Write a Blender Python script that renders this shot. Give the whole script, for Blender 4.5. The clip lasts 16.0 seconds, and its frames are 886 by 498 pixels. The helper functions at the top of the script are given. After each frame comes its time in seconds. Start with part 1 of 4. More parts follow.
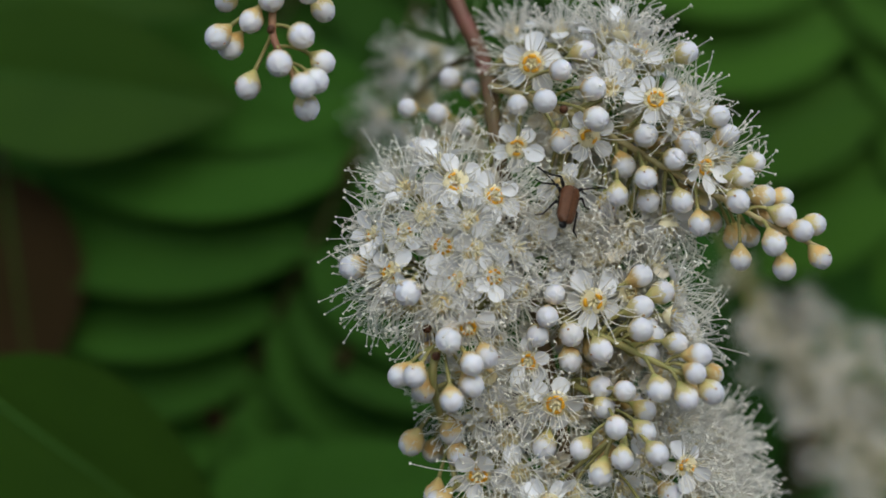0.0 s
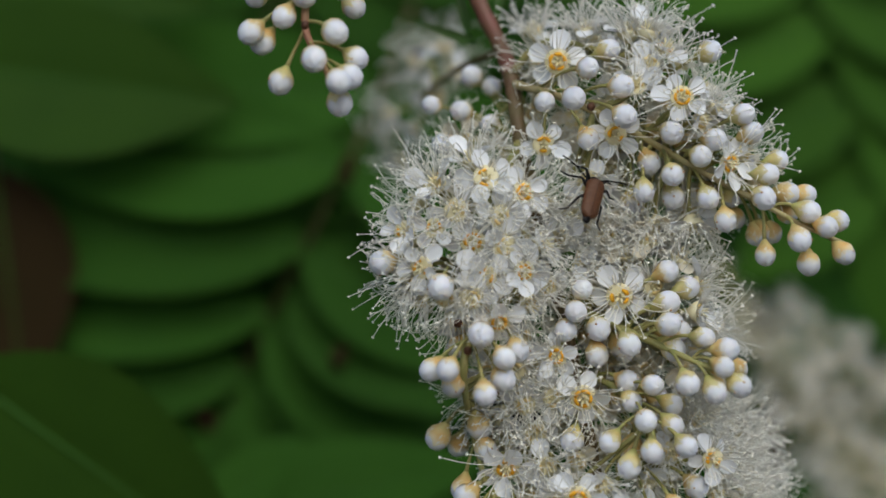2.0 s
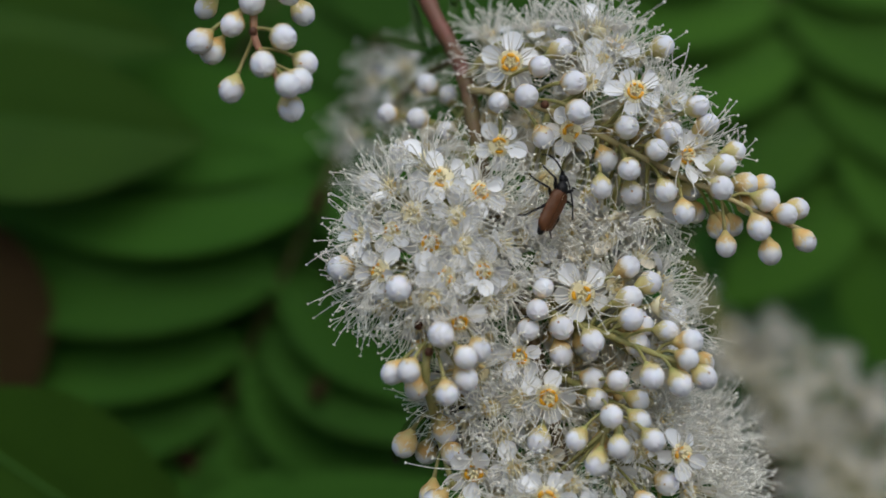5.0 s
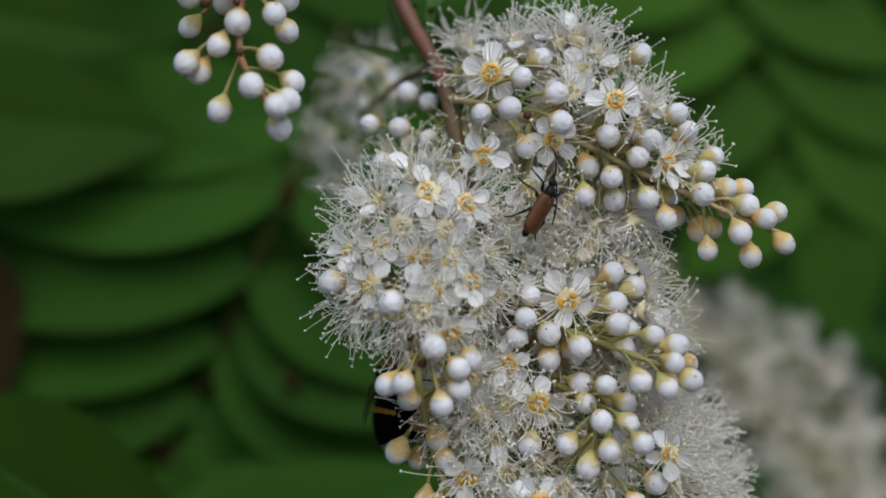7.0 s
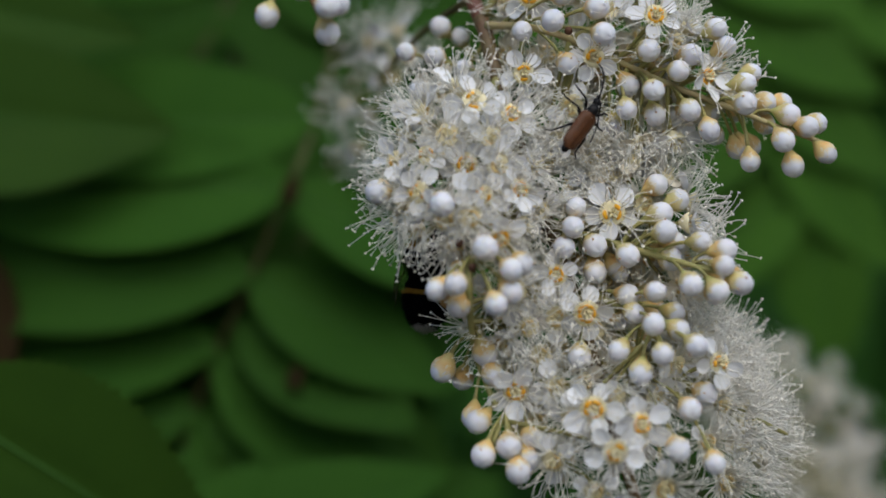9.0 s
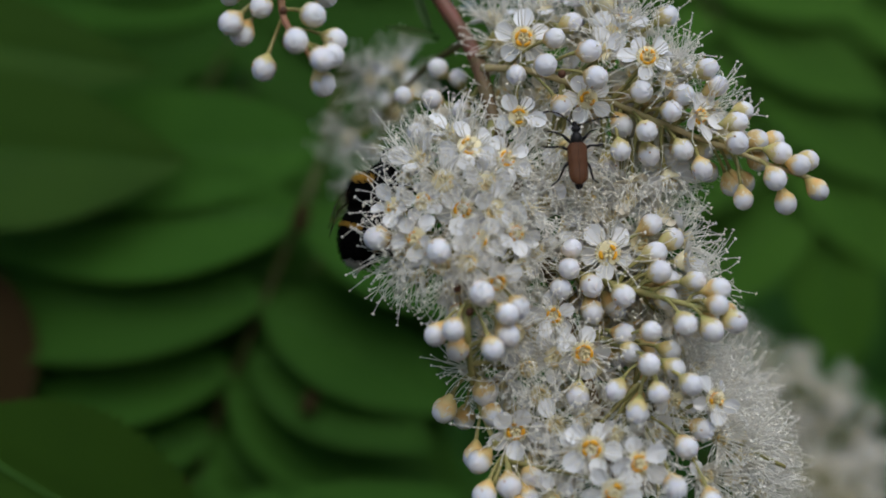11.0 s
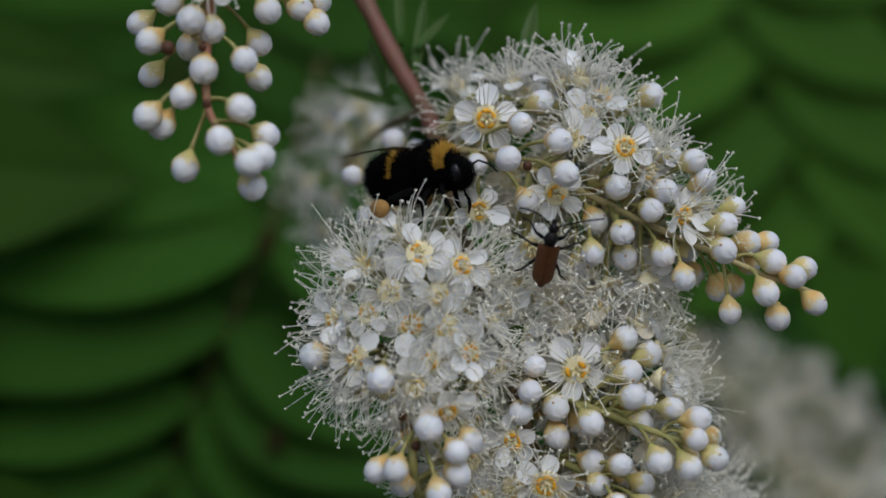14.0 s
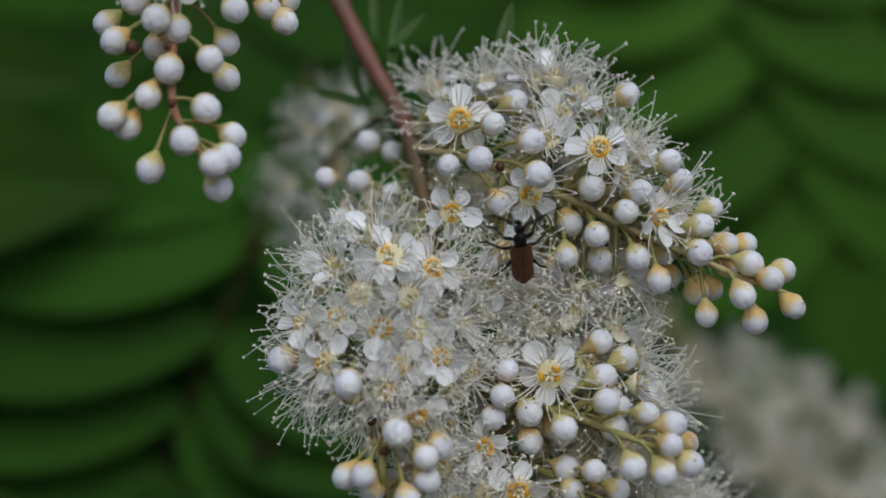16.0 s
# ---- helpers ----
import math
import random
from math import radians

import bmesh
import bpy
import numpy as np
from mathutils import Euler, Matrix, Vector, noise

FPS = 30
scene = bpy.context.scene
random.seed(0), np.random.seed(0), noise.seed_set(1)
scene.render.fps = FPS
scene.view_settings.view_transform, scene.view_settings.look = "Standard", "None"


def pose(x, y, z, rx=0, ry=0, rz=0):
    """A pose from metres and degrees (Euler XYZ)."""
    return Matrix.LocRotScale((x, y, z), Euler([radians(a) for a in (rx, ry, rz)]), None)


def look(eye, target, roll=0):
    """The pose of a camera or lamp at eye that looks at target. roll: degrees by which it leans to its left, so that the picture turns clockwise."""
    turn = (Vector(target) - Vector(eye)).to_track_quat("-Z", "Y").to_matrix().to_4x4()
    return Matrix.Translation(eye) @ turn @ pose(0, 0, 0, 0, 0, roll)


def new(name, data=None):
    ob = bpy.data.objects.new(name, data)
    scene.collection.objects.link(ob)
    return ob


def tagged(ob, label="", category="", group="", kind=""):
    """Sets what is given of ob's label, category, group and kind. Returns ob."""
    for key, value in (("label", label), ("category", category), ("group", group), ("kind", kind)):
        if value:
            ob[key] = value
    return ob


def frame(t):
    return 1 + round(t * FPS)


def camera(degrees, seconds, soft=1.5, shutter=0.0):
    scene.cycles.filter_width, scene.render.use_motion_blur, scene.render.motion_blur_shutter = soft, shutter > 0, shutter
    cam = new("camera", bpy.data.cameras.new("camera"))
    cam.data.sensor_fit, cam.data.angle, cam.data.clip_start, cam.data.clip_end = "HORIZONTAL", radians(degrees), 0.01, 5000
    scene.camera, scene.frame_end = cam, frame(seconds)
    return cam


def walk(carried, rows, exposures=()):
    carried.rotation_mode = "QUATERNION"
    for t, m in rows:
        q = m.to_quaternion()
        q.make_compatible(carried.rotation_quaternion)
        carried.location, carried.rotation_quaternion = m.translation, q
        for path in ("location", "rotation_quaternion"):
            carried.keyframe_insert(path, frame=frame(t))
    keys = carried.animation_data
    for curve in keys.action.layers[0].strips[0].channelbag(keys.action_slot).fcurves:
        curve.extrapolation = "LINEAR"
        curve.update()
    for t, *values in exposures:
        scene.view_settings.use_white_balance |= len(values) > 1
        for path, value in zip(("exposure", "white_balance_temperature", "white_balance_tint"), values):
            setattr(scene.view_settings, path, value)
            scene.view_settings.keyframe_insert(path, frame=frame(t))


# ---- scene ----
# a drooping white flower panicle on a shrub, a beetle and a bumblebee on it, filmed close up by hand
cam = camera(28, 16.0, soft=1.7, shutter=0.3)
PATH = [
    (0, pose(0.01265, -0.24363, 1.19868, 90.258, 0.069, 2.487)),
    (0.5, pose(0.01426, -0.24189, 1.20112, 89.996, 0.334, 2.419)),
    (1, pose(0.00958, -0.24065, 1.20341, 89.701, 0.190, 1.209)),
    (1.5, pose(0.00000, -0.24200, 1.20000, 90.000, -0.000, 0.000)),
    (2, pose(-0.00198, -0.24584, 1.19701, 90.501, -0.018, -0.038)),
    (2.5, pose(-0.00385, -0.24380, 1.19714, 90.635, 0.094, -0.500)),
    (3, pose(0.00072, -0.24533, 1.19519, 90.970, 0.566, 0.277)),
    (3.5, pose(0.00152, -0.24614, 1.19070, 91.751, 1.056, -0.029)),
    (6, pose(0.00771, -0.24261, 1.18559, 93.389, 2.780, 0.590)),
    (6.5, pose(0.00805, -0.24669, 1.18594, 93.319, 3.182, -0.230)),
    (7, pose(-0.00275, -0.24844, 1.19648, 91.026, 3.728, -1.869)),
    (7.2, pose(-0.00357, -0.24288, 1.18811, 93.080, 3.341, -2.257)),
    (7.3, pose(-0.00307, -0.24107, 1.18489, 93.435, 3.393, -2.309)),
    (7.5, pose(-0.01041, -0.24322, 1.17555, 94.092, 4.583, -3.751)),
    (8, pose(-0.01828, -0.24407, 1.17455, 93.933, 4.724, -3.708)),
    (8.2, pose(-0.02156, -0.24143, 1.17470, 93.029, 4.583, -3.787)),
    (8.5, pose(-0.02599, -0.24313, 1.17882, 93.219, 4.702, -4.835)),
    (8.7, pose(-0.02233, -0.24328, 1.17233, 95.312, 4.570, -4.298)),
    (9, pose(-0.02442, -0.24313, 1.15967, 96.920, 4.553, -4.836)),
    (11.5, pose(-0.01575, -0.24975, 1.17587, 95.669, 5.778, -3.336)),
    (12, pose(-0.01195, -0.24341, 1.18955, 94.259, 5.987, -3.423)),
    (12.5, pose(-0.00676, -0.23787, 1.19575, 93.549, 5.328, -2.431)),
    (12.7, pose(-0.00300, -0.23628, 1.19886, 93.320, 5.627, -1.948)),
    (13, pose(-0.00176, -0.23302, 1.20091, 93.036, 4.962, -2.150)),
    (13.5, pose(-0.00288, -0.22937, 1.20252, 92.155, 4.708, -1.985)),
    (14, pose(-0.00235, -0.22422, 1.20415, 91.302, 4.775, -2.313)),
    (14.5, pose(-0.00322, -0.22079, 1.20903, 90.220, 4.621, -2.472)),
    (15, pose(-0.00067, -0.21965, 1.20962, 90.236, 4.782, -2.072)),
    (15.5, pose(0.00469, -0.22067, 1.20508, 91.111, 4.809, -1.262)),
    (16, pose(0.00448, -0.22077, 1.20244, 91.767, 4.825, -1.465)),
]
walk(cam, PATH, exposures=((0, -0.28, 6130, 3), (6, -0.26, 6070, 6), (8, -0.27, 6050, 7), (9, -0.20, 6030, 7), (12, -0.37, 6000, 6), (14, -0.50, 5980, 5), (16, -0.47, 5990, 5.5)))
cam.data.dof.use_dof = True
cam.data.dof.aperture_fstop = 8.0

# ---- light: a bright overcast day ----
world = bpy.data.worlds.new("sky")
scene.world = world
world.use_nodes = True
wn = world.node_tree.nodes
sky = wn.new("ShaderNodeTexSky")
sky.sky_type = "NISHITA"
sky.sun_disc = False
sky.sun_elevation, sky.sun_rotation = radians(46), radians(168)
sky.air_density, sky.dust_density = 1.0, 3.0
world.node_tree.links.new(sky.outputs[0], wn["Background"].inputs[0])
wn["Background"].inputs[1].default_value = 0.138
sun = new("sun", bpy.data.lights.new("sun", "SUN"))
sun.data.energy, sun.data.angle, sun.data.color = 1.25, radians(55), (1.0, 0.98, 0.95)
sun.matrix_world = look((0.5, -2.3, 3.6), (0, 0, 1.2))


# ---- materials ----
def material(name, colour, rough=0.5, second=None, scale=400.0, mix=0.5, bump=0.0, bump_scale=2000.0, thin=0.0, vary=0.0, spec=0.4, sub=0.0):
    """A principled surface: two colours mingled by noise, fine relief, some light let through, random change from object to object."""
    m = bpy.data.materials.new(name)
    m.use_nodes = True
    nt = m.node_tree
    p = nt.nodes["Principled BSDF"]
    out = nt.nodes["Material Output"]
    co = nt.nodes.new("ShaderNodeTexCoord")
    ns = nt.nodes.new("ShaderNodeTexNoise")
    ns.inputs["Scale"].default_value, ns.inputs["Detail"].default_value = scale, 5.0
    nt.links.new(co.outputs["Object"], ns.inputs["Vector"])
    ramp = nt.nodes.new("ShaderNodeValToRGB")
    second = second or tuple(c * 0.8 for c in colour)
    ramp.color_ramp.elements[0].color = (*colour, 1)
    ramp.color_ramp.elements[1].color = (*second, 1)
    ramp.color_ramp.elements[0].position, ramp.color_ramp.elements[1].position = 0.5 - mix / 2, 0.5 + mix / 2
    nt.links.new(ns.outputs["Fac"], ramp.inputs[0])
    colour_out = ramp.outputs[0]
    if vary:
        info = nt.nodes.new("ShaderNodeObjectInfo")
        hs = nt.nodes.new("ShaderNodeHueSaturation")
        mr = nt.nodes.new("ShaderNodeMapRange")
        mr.inputs["To Min"].default_value, mr.inputs["To Max"].default_value = 1 - vary, 1 + vary
        nt.links.new(info.outputs["Random"], mr.inputs["Value"])
        nt.links.new(mr.outputs[0], hs.inputs["Value"])
        nt.links.new(colour_out, hs.inputs["Color"])
        colour_out = hs.outputs[0]
    nt.links.new(colour_out, p.inputs["Base Color"])
    p.inputs["Roughness"].default_value = rough
    p.inputs["Specular IOR Level"].default_value = spec
    if sub:
        p.inputs["Subsurface Weight"].default_value = sub
        p.inputs["Subsurface Radius"].default_value = (0.0012, 0.0010, 0.0007)
        p.inputs["Subsurface Scale"].default_value = 1.0
    if bump:
        bn = nt.nodes.new("ShaderNodeTexNoise")
        bn.inputs["Scale"].default_value, bn.inputs["Detail"].default_value = bump_scale, 4.0
        nt.links.new(co.outputs["Object"], bn.inputs["Vector"])
        bp = nt.nodes.new("ShaderNodeBump")
        bp.inputs["Strength"].default_value, bp.inputs["Distance"].default_value = bump, 0.0002
        nt.links.new(bn.outputs["Fac"], bp.inputs["Height"])
        nt.links.new(bp.outputs[0], p.inputs["Normal"])
    if thin:
        tr = nt.nodes.new("ShaderNodeBsdfTranslucent")
        nt.links.new(colour_out, tr.inputs["Color"])
        ms = nt.nodes.new("ShaderNodeMixShader")
        ms.inputs[0].default_value = thin
        nt.links.new(p.outputs[0], ms.inputs[1])
        nt.links.new(tr.outputs[0], ms.inputs[2])
        nt.links.new(ms.outputs[0], out.inputs["Surface"])
    return m


BUD = material("bud white", (0.77, 0.77, 0.82), 0.5, (0.69, 0.69, 0.73), 700, 0.7, 0.35, 1400, vary=0.07, sub=0.35)


def pigment(m, colour, low, high, soft_noise=0.25):
    """Tints a material towards its base: from colour at z = low to its own colour at z = high, along the object's z."""
    nt = m.node_tree
    p = nt.nodes["Principled BSDF"]
    was = p.inputs["Base Color"].links[0].from_socket
    co, sep, mr = nt.nodes.new("ShaderNodeTexCoord"), nt.nodes.new("ShaderNodeSeparateXYZ"), nt.nodes.new("ShaderNodeMapRange")
    ns, add = nt.nodes.new("ShaderNodeTexNoise"), nt.nodes.new("ShaderNodeMath")
    ns.inputs["Scale"].default_value = 900.0
    add.operation = "MULTIPLY_ADD"
    add.inputs[1].default_value = (high - low) * soft_noise * 2
    nt.links.new(co.outputs["Object"], sep.inputs[0])
    nt.links.new(co.outputs["Object"], ns.inputs["Vector"])
    nt.links.new(ns.outputs["Fac"], add.inputs[0])
    nt.links.new(sep.outputs["Z"], add.inputs[2])
    mr.interpolation_type = "SMOOTHSTEP"
    mr.inputs["From Min"].default_value, mr.inputs["From Max"].default_value = low, high
    nt.links.new(add.outputs[0], mr.inputs["Value"])
    mix = nt.nodes.new("ShaderNodeMixRGB")
    mix.inputs[1].default_value = (*colour, 1)
    nt.links.new(mr.outputs[0], mix.inputs[0])
    nt.links.new(was, mix.inputs[2])
    nt.links.new(mix.outputs[0], p.inputs["Base Color"])


pigment(BUD, (0.70, 0.58, 0.33), 0.0007, 0.0025)
CALYX = material("calyx", (0.66, 0.51, 0.22), 0.55, (0.66, 0.38, 0.11), 420, 0.4, 0.25, 3000, vary=0.15)
CALYX_GREEN = material("calyx green", (0.55, 0.51, 0.22), 0.55, (0.62, 0.46, 0.16), 420, 0.4, 0.25, 3000, vary=0.12)
pigment(CALYX, (0.74, 0.65, 0.42), 0.0022, 0.0009, -0.35)
pigment(CALYX_GREEN, (0.68, 0.61, 0.36), 0.0022, 0.0009, -0.35)
pigment(CALYX, (0.44, 0.38, 0.13), -0.0008, 0.0007)
pigment(CALYX_GREEN, (0.34, 0.36, 0.10), -0.0008, 0.0009)
LOBE_TIP = material("calyx lobe tip", (0.40, 0.19, 0.10), 0.6, (0.52, 0.34, 0.16), 900, 0.6, 0.2, 3000)
PETAL = material("petal", (0.955, 0.96, 0.985), 0.45, (0.935, 0.935, 0.945), 500, 0.8, 0.08, 900, thin=0.2, vary=0.02)
# cream of age, plus the warm light scattered inside the lobes put into the colour
OLD_WARM_PETAL = material("old warm petal", (0.94, 0.90, 0.79), 0.55, (0.92, 0.84, 0.67), 400, 0.7, 0.15, 1200, thin=0.3, vary=0.03)
FILAMENT = material("filament", (0.96, 0.95, 0.915), 0.45, (0.955, 0.925, 0.83), 900, 0.6, thin=0.3)
ANTHER = material("anther", (0.93, 0.92, 0.87), 0.7, (0.84, 0.78, 0.64), 1500, 0.6, 0.4, 6000)
DISC = material("nectar disc", (0.95, 0.54, 0.03), 0.3, (0.90, 0.42, 0.015), 1500, 0.6, 0.3, 5000)
PALE_DISC = material("dried nectar disc", (0.90, 0.76, 0.42), 0.5, (0.88, 0.62, 0.20), 900, 0.6, 0.3, 5000)
CUP = material("flower cup", (0.90, 0.84, 0.60), 0.5, (0.84, 0.74, 0.42), 900, 0.6, 0.2, 3000)
RACHIS = material("leaf stalk", (0.09, 0.10, 0.03), 0.6, (0.11, 0.06, 0.03), 200, 0.6, 0.3, 2000)
STALK = material("stalk", (0.25, 0.28, 0.085), 0.5, (0.36, 0.29, 0.11), 600, 0.6, 0.3, 3000, vary=0.12)
UPPER_STALK = material("upper stalk", (0.46, 0.34, 0.18), 0.5, (0.42, 0.39, 0.17), 300, 0.6, 0.3, 3000)
RED_STALK = material("red stalk", (0.34, 0.13, 0.09), 0.5, (0.36, 0.24, 0.11), 300, 0.6, 0.3, 3000)
LOWER_STEM = material("lower stem", (0.14, 0.12, 0.045), 0.5, (0.17, 0.09, 0.05), 300, 0.5, 0.3, 2500)
STEM = material("stem", (0.25, 0.062, 0.062), 0.5, (0.10, 0.09, 0.036), 140, 0.45, 0.3, 2500)
LEAF = material("leaf", (0.047, 0.132, 0.013), 0.7, (0.036, 0.108, 0.011), 60, 0.8, 0.25, 500, thin=0.36, vary=0.2, spec=0.10)
# the leaf colour raised and yellowed, in place of stronger light on the right
LIT_LEAF = material("lit leaf", (0.060, 0.150, 0.015), 0.7, (0.046, 0.124, 0.012), 60, 0.8, 0.25, 500, thin=0.36, vary=0.15, spec=0.10)
NEAR_LEAF = material("near leaf", (0.044, 0.106, 0.009), 0.65, (0.033, 0.085, 0.008), 60, 0.8, 0.3, 400, thin=0.3, vary=0.1, spec=0.12)
FAR_LEAF = material("far leaf", (0.034, 0.108, 0.012), 0.75, (0.026, 0.086, 0.010), 30, 0.8, 0.3, 300, thin=0.2, spec=0.15)
BRACT = material("bract", (0.06, 0.14, 0.025), 0.6, (0.09, 0.14, 0.035), 300, 0.6, 0.3, 1500, thin=0.3)
DEAD_LEAF = material("withered leaf", (0.034, 0.021, 0.009), 0.8, (0.024, 0.017, 0.006), 60, 0.6, 0.4, 400, spec=0.05)
VEIN = material("vein", (0.040, 0.115, 0.014), 0.7, (0.036, 0.10, 0.012), 200, 0.6, spec=0.2)
WITHERED = material("withered", (0.06, 0.02, 0.01), 0.6, (0.10, 0.04, 0.015), 1500, 0.6)
TWIG_WOOD = material("twig bark", (0.040, 0.018, 0.009), 0.8, (0.027, 0.014, 0.006), 120, 0.6, 0.4, 800, spec=0.1)
WOOD = material("wood", (0.16, 0.08, 0.045), 0.7, (0.10, 0.06, 0.035), 120, 0.6, 0.5, 800)
SOIL = material("soil", (0.06, 0.045, 0.03), 0.9, (0.035, 0.028, 0.02), 8, 0.7, 0.8, 60)
BLACK = material("black shell", (0.006, 0.006, 0.007), 0.42, (0.010, 0.009, 0.009), 900, 0.6, 0.4, 5000, spec=0.2)
ELYTRA = material("brown wing case", (0.125, 0.047, 0.016), 0.36, (0.070, 0.026, 0.008), 900, 0.7, 0.6, 5000, spec=0.3)
FUR_BLACK = material("black fur", (0.003, 0.003, 0.003), 0.9, (0.005, 0.005, 0.005), 900, 0.6, spec=0.05)
FUR_YELLOW = material("yellow fur", (0.46, 0.27, 0.045), 0.9, (0.32, 0.18, 0.028), 900, 0.6, spec=0.1)
FUR_WHITE = material("white fur", (0.62, 0.60, 0.56), 0.8, (0.5, 0.48, 0.44), 900, 0.6)
POLLEN = material("pollen", (0.42, 0.24, 0.08), 0.8, (0.34, 0.18, 0.05), 1500, 0.6, 0.5, 4000)
WING = material("wing", (0.10, 0.08, 0.06), 0.25, (0.07, 0.05, 0.04), 700, 0.6, 0.3, 1500)
wing_nodes, wing_links = WING.node_tree.nodes, WING.node_tree.links
clear, blend = wing_nodes.new("ShaderNodeBsdfTransparent"), wing_nodes.new("ShaderNodeMixShader")
clear.inputs[0].default_value = (0.80, 0.76, 0.70, 1)
blend.inputs[0].default_value = 0.62
wing_links.new(wing_nodes["Principled BSDF"].outputs[0], blend.inputs[1])
wing_links.new(clear.outputs[0], blend.inputs[2])
wing_links.new(blend.outputs[0], wing_nodes["Material Output"].inputs["Surface"])
EYE = material("eye", (0.010, 0.010, 0.014), 0.15, (0.015, 0.014, 0.018), 900, 0.5)

HEIGHT = 1.2


def place(x, y, z):
    """From millimetres right, down and away, counted from the panicle's middle, to the world."""
    return Vector((x / 1000, z / 1000, HEIGHT - y / 1000))


def way(x, y, z):
    return Vector((x, z, -y)).normalized()


def part(name, bm, mat, parent=None, label="", m=None):
    me = bm if isinstance(bm, bpy.types.Mesh) else bpy.data.meshes.new(name)
    if not isinstance(bm, bpy.types.Mesh):
        bm.to_mesh(me)
        bm.free()
        for f in me.polygons:
            f.use_smooth = True
        me.materials.append(mat)
    ob = new(name, me)
    if parent:
        ob.parent = parent
    if m is not None:
        ob.matrix_local = m
    if label:
        tagged(ob, label)
    return ob


def mesh_of(name, bm, *mats):
    me = bpy.data.meshes.new(name)
    bm.to_mesh(me)
    bm.free()
    for f in me.polygons:
        f.use_smooth = True
    for k in mats:
        me.materials.append(k)
    return me


def thing(name, at, label, category, group="", kind=""):
    ob = new(name)
    ob.empty_display_size = 0.005
    ob.location = at
    return tagged(ob, label, category, group, kind)


def aim(pos, axis, spin=0.0):
    """A pose at pos whose z axis points along axis."""
    return Matrix.Translation(pos) @ Vector(axis).to_track_quat("Z", "Y").to_matrix().to_4x4() @ Matrix.Rotation(spin, 4, "Z")


def tube(bm, pts, radii, sides=6, slot=0):
    """A bent rod through pts, closed at both ends."""
    pts = [Vector(p) for p in pts]
    rings = []
    side = None
    for i, p in enumerate(pts):
        d = (pts[min(i + 1, len(pts) - 1)] - pts[max(i - 1, 0)]).normalized()
        side = d.orthogonal().normalized() if side is None else (side - d * side.dot(d)).normalized()
        up = d.cross(side)
        r = radii[i] if isinstance(radii, (list, tuple)) else radii
        rings.append([bm.verts.new(p + (side * math.cos(a) + up * math.sin(a)) * r) for a in (2 * math.pi * k / sides for k in range(sides))])
    for a, b in zip(rings, rings[1:]):
        for k in range(sides):
            bm.faces.new((a[k], a[(k + 1) % sides], b[(k + 1) % sides], b[k])).material_index = slot
    bm.faces.new(rings[0][::-1]).material_index = slot
    bm.faces.new(rings[-1]).material_index = slot


def curve(a, b, c, n=6):
    """Points of the bent line from a to c that leans towards b."""
    a, b, c = Vector(a), Vector(b), Vector(c)
    return [a * (1 - t) ** 2 + b * 2 * t * (1 - t) + c * t * t for t in (i / (n - 1) for i in range(n))]


def ball(bm, centre, radii, seg=12, ring=8, slot=0, shape=None):
    """An ellipsoid; shape(direction) scales its radius."""
    centre = Vector(centre)
    rows = []
    for i in range(ring + 1):
        th = math.pi * i / ring
        row = []
        for k in range(seg if 0 < i < ring else 1):
            ph = 2 * math.pi * k / seg
            d = Vector((math.sin(th) * math.cos(ph), math.sin(th) * math.sin(ph), math.cos(th)))
            s = shape(d) if shape else 1.0
            row.append(bm.verts.new(centre + Vector((d.x * radii[0], d.y * radii[1], d.z * radii[2])) * s))
        rows.append(row)
    for i in range(ring):
        a, b = rows[i], rows[i + 1]
        for k in range(seg):
            j = (k + 1) % seg
            if len(a) == 1:
                f = (a[0], b[k], b[j])
            elif len(b) == 1:
                f = (a[k], b[0], a[j])
            else:
                f = (a[k], b[k], b[j], a[j])
            bm.faces.new(f).material_index = slot


# ---- the shapes that repeat: bud, petal, stamens, flower cup ----
def bud_mesh(k):
    """A closed bud: a ball with the faint seams of its folded petals. Its tip is at +z, its base at the origin."""
    rnd = random.Random(k)
    turn, seam = rnd.uniform(0, 6), rnd.uniform(0.07, 0.15)

    def shape(d):
        ph = math.atan2(d.y, d.x) + turn + 1.2 * (1 - d.z)
        line = abs(math.sin(2.5 * ph)) ** 0.35
        return 1.0 - seam * (1 - line) * max(0.0, d.z + 0.3)

    bm = bmesh.new()
    ball(bm, (0, 0, 0.00155), (0.00172, 0.00172 * rnd.uniform(0.93, 1.03), 0.00190 * rnd.uniform(0.94, 1.04)), 26, 14, 0, shape)
    return mesh_of("bud", bm, BUD)


